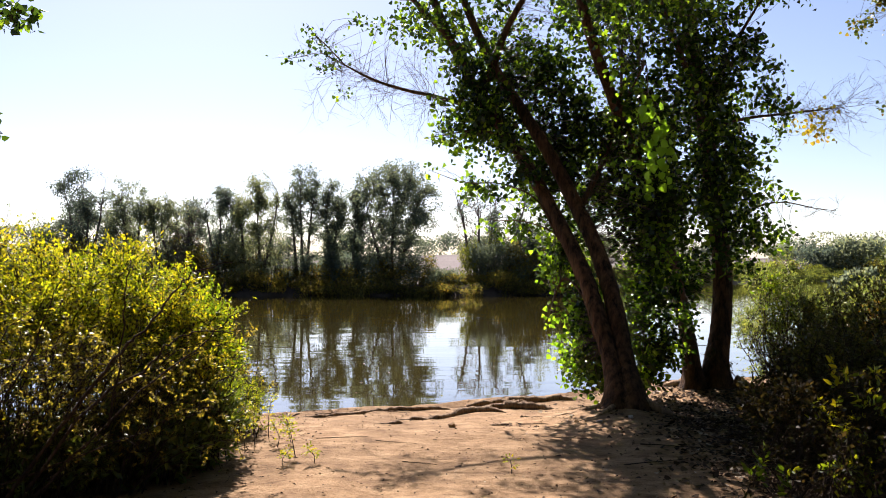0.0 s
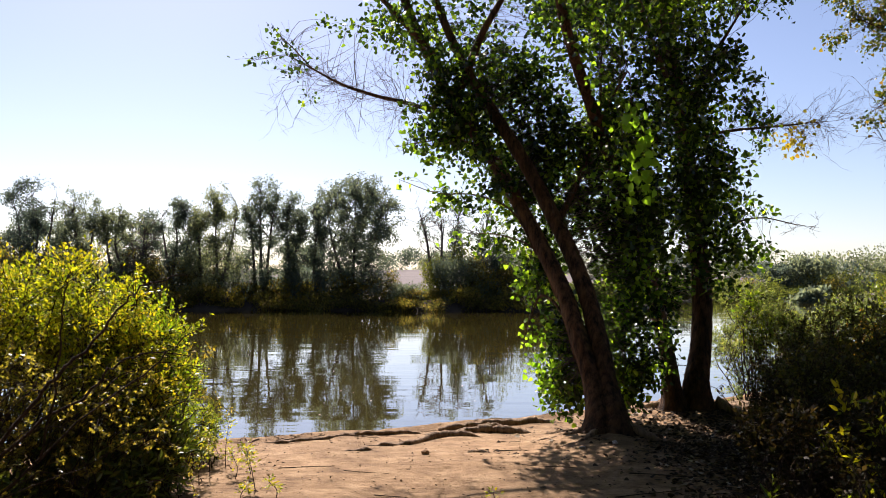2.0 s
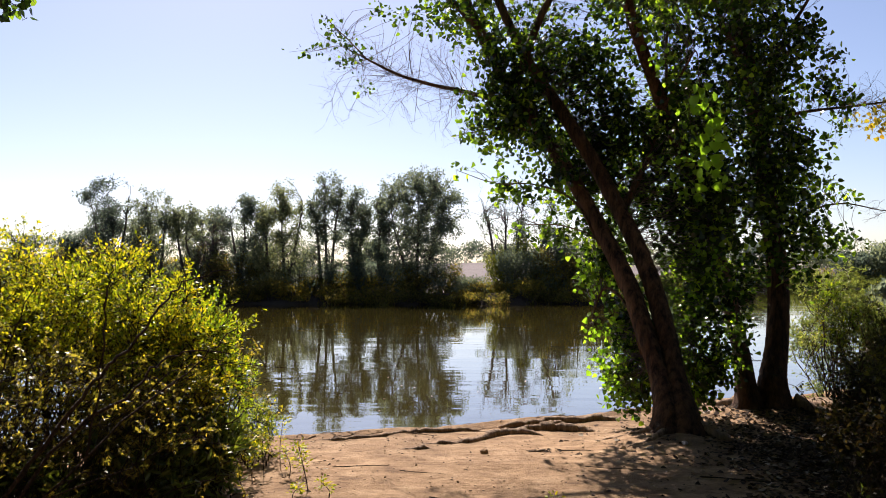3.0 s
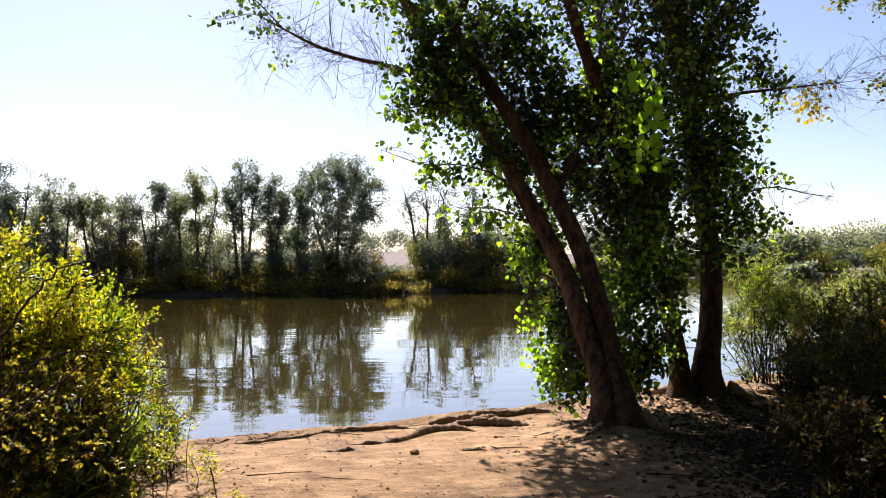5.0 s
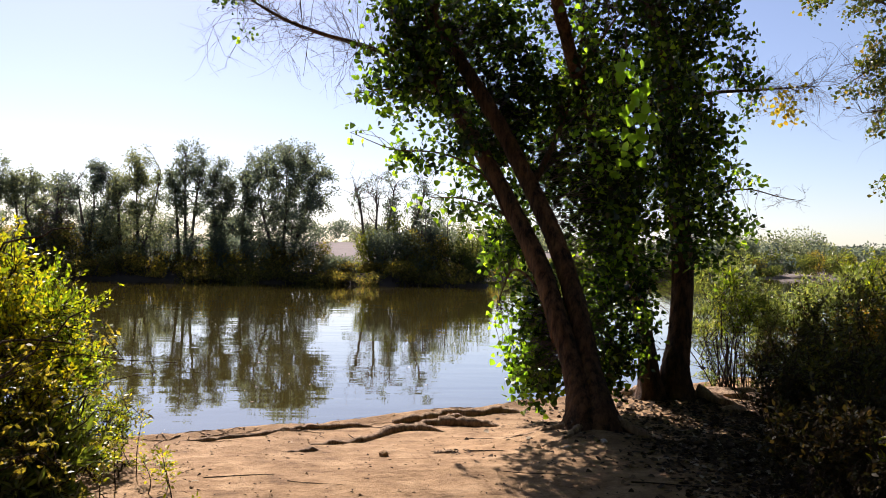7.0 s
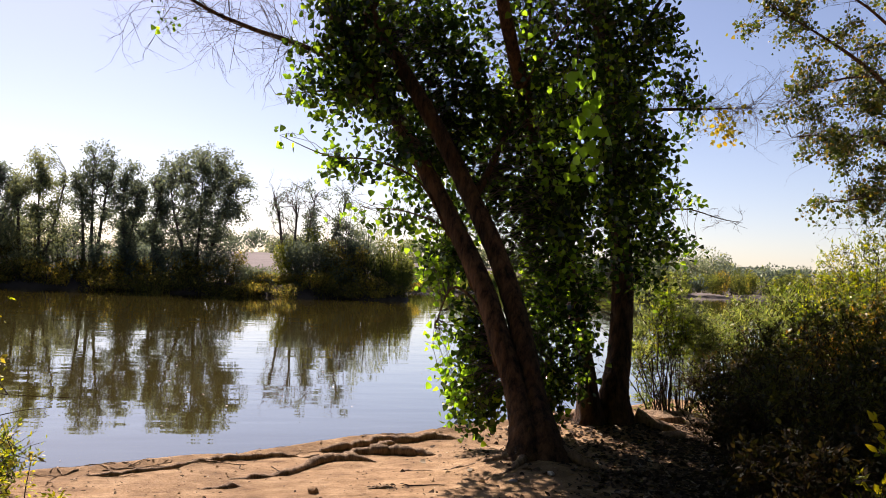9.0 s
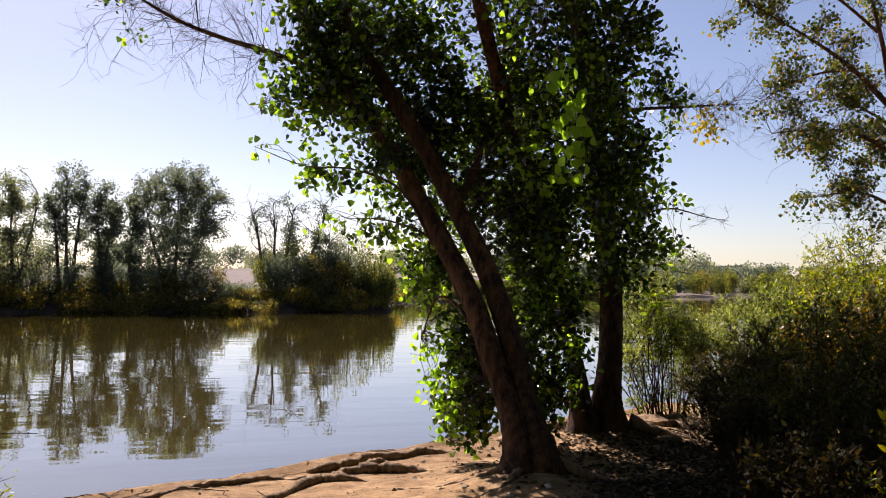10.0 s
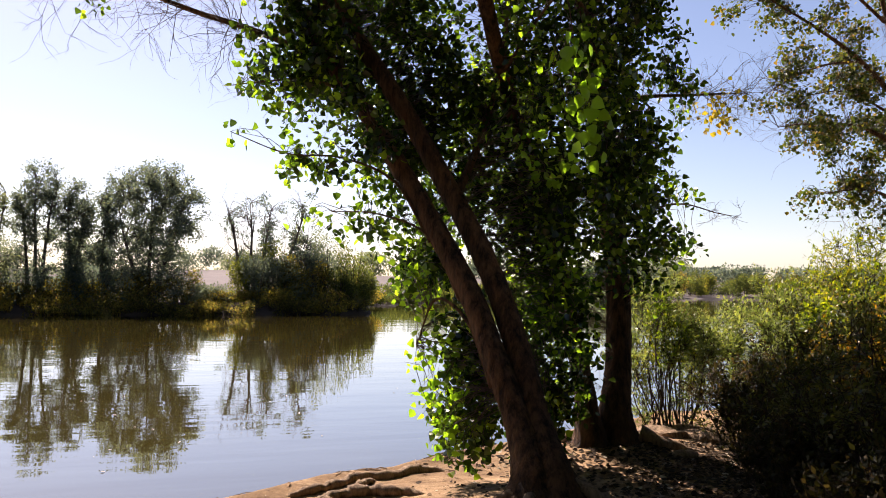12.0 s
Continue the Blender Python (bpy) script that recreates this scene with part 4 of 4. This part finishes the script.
# ---- the far bank ----
def far_tree(label, x, y, h, w, twigs, per=16, stems=1, low=0.25, leaf=0.2, material=None, sparse=False, group="trees on the far bank"):
    global rng
    rng = np.random.default_rng(int(abs(x) * 97 + abs(y) * 13 + h * 7))
    o = np.array((x, y, ground_at(x, y) - 0.1))
    tree = thing("poplar_tree", label, "tree", tuple(o), group)
    lines = []
    for s in range(stems):
        dx = (s - (stems - 1) / 2) * w * 0.2
        tip = np.array((x + dx * 1.7 + rng.normal(0, 0.15), y + rng.normal(0, 0.3), o[2] + h * rng.uniform(0.74, 0.88)))
        base = np.array((x + dx * 0.35, y, o[2]))
        lines.append(trunk(tree, o, [base, base * 0.65 + tip * 0.35 + rng.normal(0, 0.12, 3), base * 0.3 + tip * 0.7 + rng.normal(0, 0.1, 3), tip], [0.15, 0.11, 0.06, 0.015], material=M_BARK_FAR, sides=6, steps=5))
    ends = []
    for s in range(10 + int(2.2 * h)):
        line = lines[s % stems]
        u = rng.uniform(0.1, 0.92)
        a = line[int(len(line) * u)]
        d = unit(np.array((rng.normal(), rng.normal() * 0.7, 1.5)))
        e = a + d * rng.uniform(0.2, 0.44) * w * (1.05 - 0.5 * u)
        e[2] = min(e[2], o[2] + 0.95 * h)
        ends.append(e)
        lines.append(trunk(tree, o, [a, (a + e) / 2 + rng.normal(0, 0.05, 3), e], [0.05, 0.03, 0.01], "limb", M_BARK_FAR, sides=4, steps=3))
    sk = np.vstack(lines)
    if sparse:
        spray(tree, o, np.vstack([line[len(line) // 3:] for line in lines]), 90, 1.2, 0.02, M_TWIG)
    ends = np.array(ends + [line[-1] for line in lines[:stems]])
    clumps = []
    n = max(8, int(twigs / 4))
    for k in range(n):
        size = rng.uniform(0.5, 1.3)
        if k % 5 < 2:
            c = ends[rng.integers(len(ends))] + rng.normal(0, 0.1 * w, 3)
        else:
            z = rng.uniform(low, 0.97)
            wide = 0.46 * w * math.sin(math.pi * min(1, 0.3 + 0.64 * (z - low) / (1 - low))) ** 0.8
            c = np.array((x + rng.uniform(-1, 1) * wide, y + rng.uniform(-1, 1) * wide, o[2] + z * h))
        c[0] = min(max(c[0], x - 0.55 * w), x + 0.55 * w)
        c[2] = max(c[2], o[2] + low * h)
        clumps.append((c, (0.17 * w * size, 0.17 * w * size, 0.06 * h * size + 0.05), 2 if sparse else 4, per))
    crown(tree, o, sk, clumps, leaf, BLADE, material or M_HAZED_LEAF, M_BARK_FAR, 0.02, 0.2, 0.9, tuft=0.35)


for label, x, y, h, w, twigs, stems, low, sparse in (
    ("thin grey-green poplar with open crown", -31.5, 54, 4.6, 3.4, 130, 2, 0.1, False),
    ("thin grey-green poplar with open crown", -28.6, 54, 4.4, 2.6, 90, 2, 0.1, False),
    ("tall thin grey-green poplar with open crown", -25.2, 53, 8.4, 3.4, 190, 3, 0.15, False),
    ("thin grey-green poplar with open crown", -22.3, 53.5, 7.5, 3.0, 140, 2, 0.15, False),
    ("thin half-bare poplar with few leaves", -20.0, 53, 6.7, 2.4, 110, 2, 0.15, False),
    ("slim bare-topped poplar on the far bank", -18.0, 53, 6.9, 1.3, 40, 1, 0.3, True),
    ("slim grey-green poplar on the far bank", -15.9, 53.5, 7.2, 2.6, 210, 3, 0.12, False),
    ("dense upright poplar with dark trunks", -13.3, 52.6, 7.9, 3.0, 260, 3, 0.06, False),
) + (
    ("slim upright poplar with ragged crown", -10.3, 53, 8.7, 2.6, 230, 3, 0.06, False),
    ("slim dark columnar poplar by the water", -7.9, 52.4, 7.7, 1.9, 230, 2, 0.05, False),
    ("slim dark columnar poplar by the water", -6.4, 52.8, 7.3, 1.6, 130, 1, 0.05, False),
    ("broad full-crowned poplar, tallest on the far bank", -4.0, 52.3, 8.8, 4.9, 560, 3, 0.08, False),
    ("thin grey-green poplar with open crown", -27.0, 55, 6.0, 3.0, 120, 2, 0.1, False),
    ("thin grey-green poplar with open crown", -23.7, 55, 6.4, 3.0, 120, 2, 0.1, False),
    ("grey-green poplar in the back row", -18.9, 55.5, 6.2, 3.2, 130, 2, 0.1, False),
    ("nearly bare grey tree with thin limbs", 2.5, 53, 7.6, 4.2, 90, 4, 0.3, True),
    ("small half-bare tree on the far bank", 5.2, 53.5, 4.8, 2.4, 90, 2, 0.15, False),
):
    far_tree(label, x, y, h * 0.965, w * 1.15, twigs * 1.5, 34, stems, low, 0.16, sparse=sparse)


def far_shrub(label, x, y, w, h, n, material, leaf=0.2):
    o = np.array((x, y, ground_at(x, y) - 0.05))
    bush = thing("bank_shrub", label, "shrub", tuple(o), "brush along the far bank")
    n, leaf = int(n * 2.1), leaf * 0.86
    wood = Shape()
    for _ in range(9):
        e = np.array((rng.uniform(-0.4, 0.4) * w, rng.uniform(-0.3, 0.3) * w, h * rng.uniform(0.5, 0.95)))
        wood.tube(bent([(e[0] * 0.3, e[1] * 0.3, 0), e * 0.6 + rng.normal(0, 0.06, 3), e], 3), np.linspace(0.03, 0.008, 7), 4)
    part("brushwood", wood.mesh("brushwood", M_BARK_FAR), bush, kind="stuff")
    lobes = np.column_stack([rng.uniform(-0.42, 0.42, 15) * w, rng.uniform(-0.3, 0.3, 15) * w, rng.uniform(0.05, 0.8, 15) * h])
    pick = rng.integers(0, 15, n)
    pos = lobes[pick] + in_ball(n, 0.3) * (0.24 * w, 0.24 * w, 0.24 * h)
    pos[:, 2] = np.abs(pos[:, 2])
    part("foliage", leaf_mesh("foliage", pos, unit(rng.normal(size=(n, 3)) + (0, 0, 0.5)), unit(rng.normal(size=(n, 3)) + (0, 0, 0.6)), leaf * rng.uniform(0.5, 1.2, n), BLADE, material), bush, kind="stuff")


r2 = np.random.default_rng(21)


def in_opening(x):
    return -10.4 < x < -8.7 or -1.6 < x < 1.8


for k in range(34):
    x = -36 + k * 1.4 + r2.uniform(-0.5, 0.5)
    tall = 3.6 if x < -16 else (2.4 if x < 2 else 3.0)
    far_shrub("dull olive brush on the far bank", x, float(np.interp(x, FAR_X, FAR_Y)) + 1.0 + r2.uniform(0, 1.6), r2.uniform(2.2, 3.2), tall * r2.uniform(0.65, 1.15) * (0.5 if in_opening(x) else 1), 1400, M_HAZED_LEAF if r2.uniform() < 0.55 else M_FAR_BRUSH, 0.19)
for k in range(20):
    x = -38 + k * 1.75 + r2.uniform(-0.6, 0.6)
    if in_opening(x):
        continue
    far_shrub("tall grey-green thicket behind the poplars", x, 55.5 + r2.uniform(0, 2.5), r2.uniform(2.6, 3.6), r2.uniform(3.2, 5.0) * (1 if x < -12 else 0.62), 1300, M_HAZED_LEAF, 0.19)
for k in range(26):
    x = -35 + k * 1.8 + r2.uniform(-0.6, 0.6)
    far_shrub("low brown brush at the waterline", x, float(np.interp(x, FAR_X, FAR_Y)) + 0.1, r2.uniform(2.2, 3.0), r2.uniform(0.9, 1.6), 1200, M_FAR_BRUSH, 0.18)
for x, y, w, h, leafage in ((6.6, 52.6, 2.2, 4.9, M_HAZED_LEAF), (8.1, 52.3, 2.2, 4.1, M_ARM), (5.2, 52.9, 1.9, 5.6, M_HAZED_LEAF), (3.4, 52.8, 2.3, 4.4, M_ARM), (1.6, 52.6, 2.2, 3.0, M_ARM), (9.1, 52.8, 1.5, 2.6, M_ARM), (4.3, 52, 1.8, 3.4, M_FAR_BRUSH), (7.3, 51.9, 2.0, 3.0, M_ARM), (2.6, 53.4, 1.5, 5.2, M_HAZED_LEAF), (5.9, 52, 1.7, 2.8, M_FAR_BRUSH)):
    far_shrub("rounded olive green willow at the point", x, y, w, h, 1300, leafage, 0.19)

# scrub and trees round the far arm of the pond
for k in range(26):
    x = 10.6 + k * 1.9 + r2.uniform(-0.5, 0.5)
    far_shrub("low olive brush at the edge of the far arm", x, float(np.interp(x, FAR_X, FAR_Y)) + 0.2, r2.uniform(2.6, 3.6), r2.uniform(0.9, 1.6), 900, M_ARM, 0.26)
for k in range(64):
    x = 13 + k * 1.6 + r2.uniform(-0.8, 0.8)
    tall = r2.uniform(2.6, 4.4) if x > 50 else r2.uniform(1.0, 2.2)
    far_shrub("olive scrub beyond the far arm of the pond", x, float(np.interp(x, FAR_X, FAR_Y)) + 0.3 + r2.uniform(0, 5), r2.uniform(2.2, 4.4), tall, 560, M_ARM if r2.uniform() < 0.8 else M_FAR_BRUSH, 0.32)
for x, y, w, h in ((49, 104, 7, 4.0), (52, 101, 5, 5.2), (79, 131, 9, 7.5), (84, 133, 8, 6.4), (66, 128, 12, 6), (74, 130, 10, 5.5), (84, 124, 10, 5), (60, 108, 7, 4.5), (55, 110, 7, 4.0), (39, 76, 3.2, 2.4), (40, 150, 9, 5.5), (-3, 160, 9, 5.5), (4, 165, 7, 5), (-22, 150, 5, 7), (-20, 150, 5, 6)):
    far_shrub("distant hazy tree on the skyline", x, y, w, h, 900, M_HAZED_LEAF, 0.66)

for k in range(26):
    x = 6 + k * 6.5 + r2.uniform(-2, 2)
    far_shrub("distant hazy tree on the skyline", x, 150 + r2.uniform(0, 30), r2.uniform(7, 12), r2.uniform(3.0, 6.0), 480, M_HAZED_LEAF, 0.85)

# ---- roots, stones and litter on the bank ----
def root(label, points, radii):
    p = [(x, y, ground_at(x, y) + dz) for x, y, dz in points]
    line = bent(p, 7, 0.007)
    r = np.interp(np.linspace(0, 1, len(line)), np.linspace(0, 1, len(radii)), radii)
    sh = Shape()
    line[:, 2] -= 0.5 * r
    r = r * (1 + 0.12 * np.sin(np.arange(len(r)) * 0.9 + points[0][0] * 7))
    sh.tube(line - np.asarray(p[0]), r * 0.85, 12, 0.11)
    ob = tagged(new("root", sh.mesh("root", M_ROOT)), label, "root", "bare roots on the bank")
    ob.location = p[0]


root("long thin bare root along the water's edge", [(-1.6, 8.5, 0.0), (-1.4, 8.54, 0.02), (-1.15, 8.63, 0.02), (-0.93, 8.76, 0.02), (-0.7, 9.0, 0.02), (-0.44, 9.16, 0.02), (-0.11, 9.34, 0.02), (0.29, 9.33, 0.01)], [0.012, 0.026, 0.03, 0.03, 0.03, 0.028, 0.028, 0.02])
root("thick bare root snaking over the dirt", [(-0.58, 8.31, -0.02), (-0.28, 8.41, 0.02), (-0.02, 8.65, 0.03), (0.2, 8.96, 0.05), (0.39, 9.15, 0.05), (0.6, 9.08, 0.04), (0.85, 9.0, -0.02)], [0.015, 0.035, 0.045, 0.055, 0.06, 0.05, 0.02])
root("thick rounded root ending on the bank", [(0.4, 9.2, 0.02), (0.64, 9.37, 0.05), (0.89, 9.41, 0.06), (1.15, 9.36, 0.06), (1.4, 9.31, 0.0)], [0.03, 0.055, 0.06, 0.065, 0.05])
root("thick gnarled root on the bank's lip", [(0.32, 9.55, 0.02), (0.52, 9.63, 0.05), (0.75, 9.78, 0.05), (0.98, 10.04, 0.04), (1.28, 10.04, 0.05), (1.59, 10.24, 0.05), (1.9, 10.18, 0.0)], [0.03, 0.045, 0.05, 0.045, 0.055, 0.06, 0.03])
root("short forked root joining the larger one", [(0.78, 9.4, 0.02), (0.88, 9.58, 0.05), (0.97, 9.74, 0.05), (1.1, 9.92, 0.02)], [0.03, 0.04, 0.035, 0.025])
root("short half-buried root lump", [(-0.72, 7.95, -0.015), (-0.5, 8.05, 0.02), (-0.3, 8.1, -0.02)], [0.02, 0.04, 0.015])
root("short half-buried root lump", [(0.5, 7.86, -0.012), (0.66, 7.92, 0.015), (0.84, 7.9, -0.015)], [0.012, 0.025, 0.01])
root("thin root reaching from the leaning trunk", [(1.85, 8.4, 0.03), (1.67, 8.43, 0.01), (1.39, 8.48, 0.0), (1.06, 8.5, 0.0), (0.83, 8.63, -0.01)], [0.05, 0.025, 0.018, 0.016, 0.01])
root("thin root in the shade of the trunk", [(1.95, 8.3, 0.03), (1.65, 8.05, 0.0), (1.3, 7.95, -0.01)], [0.05, 0.022, 0.01])
root("root flaring from the leaning trunk", [(2.3, 8.35, 0.1), (2.6, 8.2, 0.02), (3.0, 8.25, -0.02)], [0.08, 0.04, 0.015])
root("root flaring from the upright trunk", [(4.0, 10.3, 0.12), (4.35, 10.1, 0.04), (4.8, 10.1, -0.02)], [0.12, 0.07, 0.02])
root("root flaring toward the water", [(3.5, 10.55, 0.1), (3.1, 10.8, 0.03), (2.7, 10.95, -0.02)], [0.09, 0.05, 0.02])
root("pale eroded root at the bank's edge", [(4.45, 11.2, 0.02), (4.8, 11.35, 0.06), (5.2, 11.4, 0.06), (5.7, 11.5, 0.0)], [0.04, 0.07, 0.07, 0.03])


def stone(label, x, y, size, seed, material=None):
    rs = np.random.default_rng(seed)
    bm = bmesh.new()
    bmesh.ops.create_icosphere(bm, subdivisions=2, radius=1)
    for v in bm.verts:
        v.co = Vector((v.co.x * size[0], v.co.y * size[1], v.co.z * size[2])) * (1 + 0.3 * noise.noise(v.co * 1.6 + Vector((seed, 0, 0))))
    me = bpy.data.meshes.new("stone")
    bm.to_mesh(me)
    bm.free()
    me.materials.append(material or M_STONE)
    ob = tagged(new("stone", me), label, "stone", "stones on the bank")
    ob.location = (x, y, ground_at(x, y) + size[2] * 0.35)
    ob.rotation_euler = (0, 0, rs.uniform(0, 6))


stone("small pale stone on the dirt", 1.7, 7.85, (0.035, 0.025, 0.016), 1)
stone("small pale stone beside the trunk", 2.05, 7.95, (0.045, 0.03, 0.02), 2)
stone("small brown clod on the dirt", 0.13, 7.83, (0.045, 0.04, 0.035), 3, M_DIRT)
stone("flat dirt-coloured stone at the bank's edge", 4.75, 11.15, (0.3, 0.2, 0.09), 4, M_ROOT)
stone("flat eroded dirt-coloured stone", 5.2, 11.0, (0.28, 0.18, 0.07), 5, M_ROOT)
stone("dirt-coloured stone near the upright trunk", 4.25, 9.85, (0.16, 0.1, 0.05), 6, M_ROOT)


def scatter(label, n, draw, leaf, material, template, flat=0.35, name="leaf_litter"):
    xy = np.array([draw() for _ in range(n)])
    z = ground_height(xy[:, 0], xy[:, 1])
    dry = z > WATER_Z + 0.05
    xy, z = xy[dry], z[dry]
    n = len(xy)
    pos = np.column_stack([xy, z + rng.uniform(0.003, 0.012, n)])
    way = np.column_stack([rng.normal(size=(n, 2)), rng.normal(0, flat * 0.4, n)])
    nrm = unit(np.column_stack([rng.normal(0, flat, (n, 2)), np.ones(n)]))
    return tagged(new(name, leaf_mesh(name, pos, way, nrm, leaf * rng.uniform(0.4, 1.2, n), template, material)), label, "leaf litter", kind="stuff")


# real litter, but spread thick here to darken the shaded ground
scatter("dry brown fallen leaves under the trees, dense to deepen their shade", 15000, lambda: (rng.normal(4.4, 1.0), rng.uniform(4.6, 10.7)), 0.055, M_LITTER, HEART)
scatter("dry brown fallen leaves under the trees, dense to deepen their shade", 9000, lambda: (rng.normal(3.3, 0.5), rng.uniform(4.4, 8.2)), 0.05, M_LITTER, HEART)
scatter("sparse dry leaf scraps on the dirt", 900, lambda: (rng.uniform(-1.8, 2.2), rng.uniform(4.6, 9.6)), 0.03, M_LITTER, OVAL)
scatter("dry leaves and stalks under the shrubs", 1100, lambda: (rng.uniform(-5, -1.2), rng.uniform(4.6, 8.2)), 0.05, M_LITTER, LANCE)
scatter("pale leaf scraps on the dirt beside a root", 26, lambda: (rng.normal(0.75, 0.1), rng.normal(7.96, 0.05)), 0.05, M_LITTER, OVAL)


clods = Shape()
for _ in range(300):
    x, y = rng.uniform(-1.8, 4.2), rng.uniform(4.6, 9.6)
    if ground_at(x, y) < WATER_Z + 0.08:
        continue
    r = 0.003 + 0.012 * rng.uniform(0, 1) ** 3
    v = unit(np.array([(1, 0, 0), (-1, 0, 0), (0, 1, 0), (0, -1, 0), (0, 0, 1), (0, 0, -0.6)]) + rng.normal(0, 0.25, (6, 3))) * r * rng.uniform(0.7, 1.3, (6, 1))
    clods.add(v + (x, y, ground_at(x, y) + 0.3 * r), [(0, 2, 4), (2, 1, 4), (1, 3, 4), (3, 0, 4), (2, 0, 5), (1, 2, 5), (3, 1, 5), (0, 3, 5)])
tagged(new("clods", clods.mesh("clods", M_DIRT, False)), "small crumbs of dry earth and gravel", "gravel", kind="stuff")
rootlets = Shape()
for _ in range(70):
    x = rng.uniform(-1.9, 3.4)
    y = float(np.interp(x, SHORE_X, SHORE_Y)) - rng.uniform(0.0, 0.5)
    pts, way = [np.array((x, y, ground_at(x, y) + 0.004))], unit(np.array((1, 0.55)) + rng.normal(0, 0.5, 2))
    for _ in range(rng.integers(4, 9)):
        way = unit(way + rng.normal(0, 0.35, 2))
        q = pts[-1][:2] + way * 0.06
        pts.append(np.array((*q, max(ground_at(*q), WATER_Z - 0.02) + rng.uniform(0, 0.012))))
    rootlets.tube(pts, np.linspace(rng.uniform(0.003, 0.009), 0.002, len(pts)), 5, 0.2)
tagged(new("rootlets", rootlets.mesh("rootlets", M_ROOT)), "thin dry rootlets along the eroded bank", "root", kind="stuff")
afloat = np.column_stack([rng.uniform(-9, 9, 170), 9.5 + 24 * rng.uniform(0, 1, 170) ** 1.5, np.full(170, WATER_Z + 0.006)])
afloat = afloat[afloat[:, 1] > np.interp(afloat[:, 0], SHORE_X, SHORE_Y) + 0.4]
k = len(afloat)
tagged(new("floating_leaves", leaf_mesh("floating_leaves", afloat, np.column_stack([rng.normal(size=(k, 2)), np.zeros(k)]), np.tile((0.0, 0.0, 1.0), (k, 1)), rng.uniform(0.02, 0.06, k), OVAL, M_STONE)), "pale leaf scraps floating on the pond", "leaf litter", kind="stuff")


def stick(label, a, b, r):
    pa, pb = (np.array((*p, ground_at(*p) + r)) for p in (a, b))
    sh = Shape()
    sh.tube(bent([pa * 0, (pb - pa) * 0.35 + rng.normal(0, 0.012, 3) * (1, 1, 0), (pb - pa) * 0.7 + rng.normal(0, 0.012, 3) * (1, 1, 0), pb - pa], 3), np.linspace(r, r * 0.5, 10), 5)
    ob = tagged(new("stick", sh.mesh("stick", M_DEAD)), label, "stick", "sticks on the dirt")
    ob.location = pa


for a, b, r in (((-1.2, 7.15), (-0.7, 7.2), 0.004), ((-0.6, 7.0), (-0.2, 6.92), 0.003), ((0.85, 7.95), (1.15, 7.9), 0.006), ((1.0, 7.2), (1.5, 7.05), 0.004), ((1.9, 6.9), (2.5, 6.7), 0.006),
                ((1.6, 6.2), (2.2, 6.4), 0.005), ((-0.3, 6.3), (0.0, 6.25), 0.004), ((2.6, 7.6), (3.2, 7.3), 0.007), ((-0.15, 8.9), (-0.05, 8.55), 0.004), ((-0.45, 8.95), (-0.38, 8.7), 0.004)):
    stick("thin dry stick lying on the dirt", a, b, r)


def seedling(x, y, h, leaves):
    o = (x, y, ground_at(x, y) - 0.01)
    plant = thing("seedling", "small upright weed with pale green leaves on dirt", "weed", o, "weeds on the dirt")
    sh = Shape()
    line = bent([(0, 0, 0), (rng.normal(0, 0.02), rng.normal(0, 0.02), h * 0.5), (rng.normal(0, 0.05), rng.normal(0, 0.05), h)], 5)
    sh.tube(line, np.linspace(0.005, 0.002, len(line)), 5)
    part("stem", sh.mesh("stem", M_DEAD), plant)
    s = rng.uniform(0.3, 1, leaves) ** 0.6 * (len(line) - 1.01)
    i = s.astype(int)
    at = line[i] + (line[i + 1] - line[i]) * (s - i)[:, None]
    out = unit(rng.normal(size=(leaves, 3)) * (1, 1, 0.5) + (0, 0, 0.25))
    part("foliage", leaf_mesh("foliage", at + out * rng.uniform(0.01, 0.06, (leaves, 1)), out, unit(rng.normal(0, 0.5, (leaves, 3)) + (0, 0, 1)), 0.034 * rng.uniform(0.6, 1.2, leaves), OVAL, M_BUSH), plant, kind="stuff")


for x, y, h, n in ((-1.25, 6.4, 0.34, 34), (-1.5, 6.8, 0.24, 22), (-1.75, 6.6, 0.3, 30), (-1.4, 6.95, 0.26, 22), (-1.7, 7.3, 0.42, 22), (-1.05, 6.2, 0.14, 18), (-1.3, 6.1, 0.12, 16), (-1.75, 6.95, 0.4, 30), (0.62, 5.9, 0.14, 8)):
    seedling(x, y, h, n * 3)

# unseen trees added behind and over the path, only to block sky light
for x, y, h, w in ((-9, -2, 9, 6), (-5, -6, 10, 7), (0, -8, 11, 8), (5, -6, 10, 7), (9, -2, 9, 6), (9.0, -0.5, 8, 5), (6.8, -1.2, 9, 6), (-7.5, 0.0, 8, 5), (-4.8, -4.2, 9, 6), (4.8, -4.6, 10, 6)):
    far_tree("unseen tree added behind the path to block sky light", x, y, h, w, 240, 22, 3, 0.08, 0.56, M_LEAF, group="shade trees behind the path")
for x, y, h, w in ((5.2, -0.5, 11, 8), (-5.0, -1.0, 11, 8), (0.8, -3.2, 12, 9), (11.0, 0.5, 9, 5)):
    far_tree("unseen tree added over the path to block sky light", x, y, h, w, 520, 22, 3, 0.6, 0.56, M_LEAF, group="shade trees behind the path")
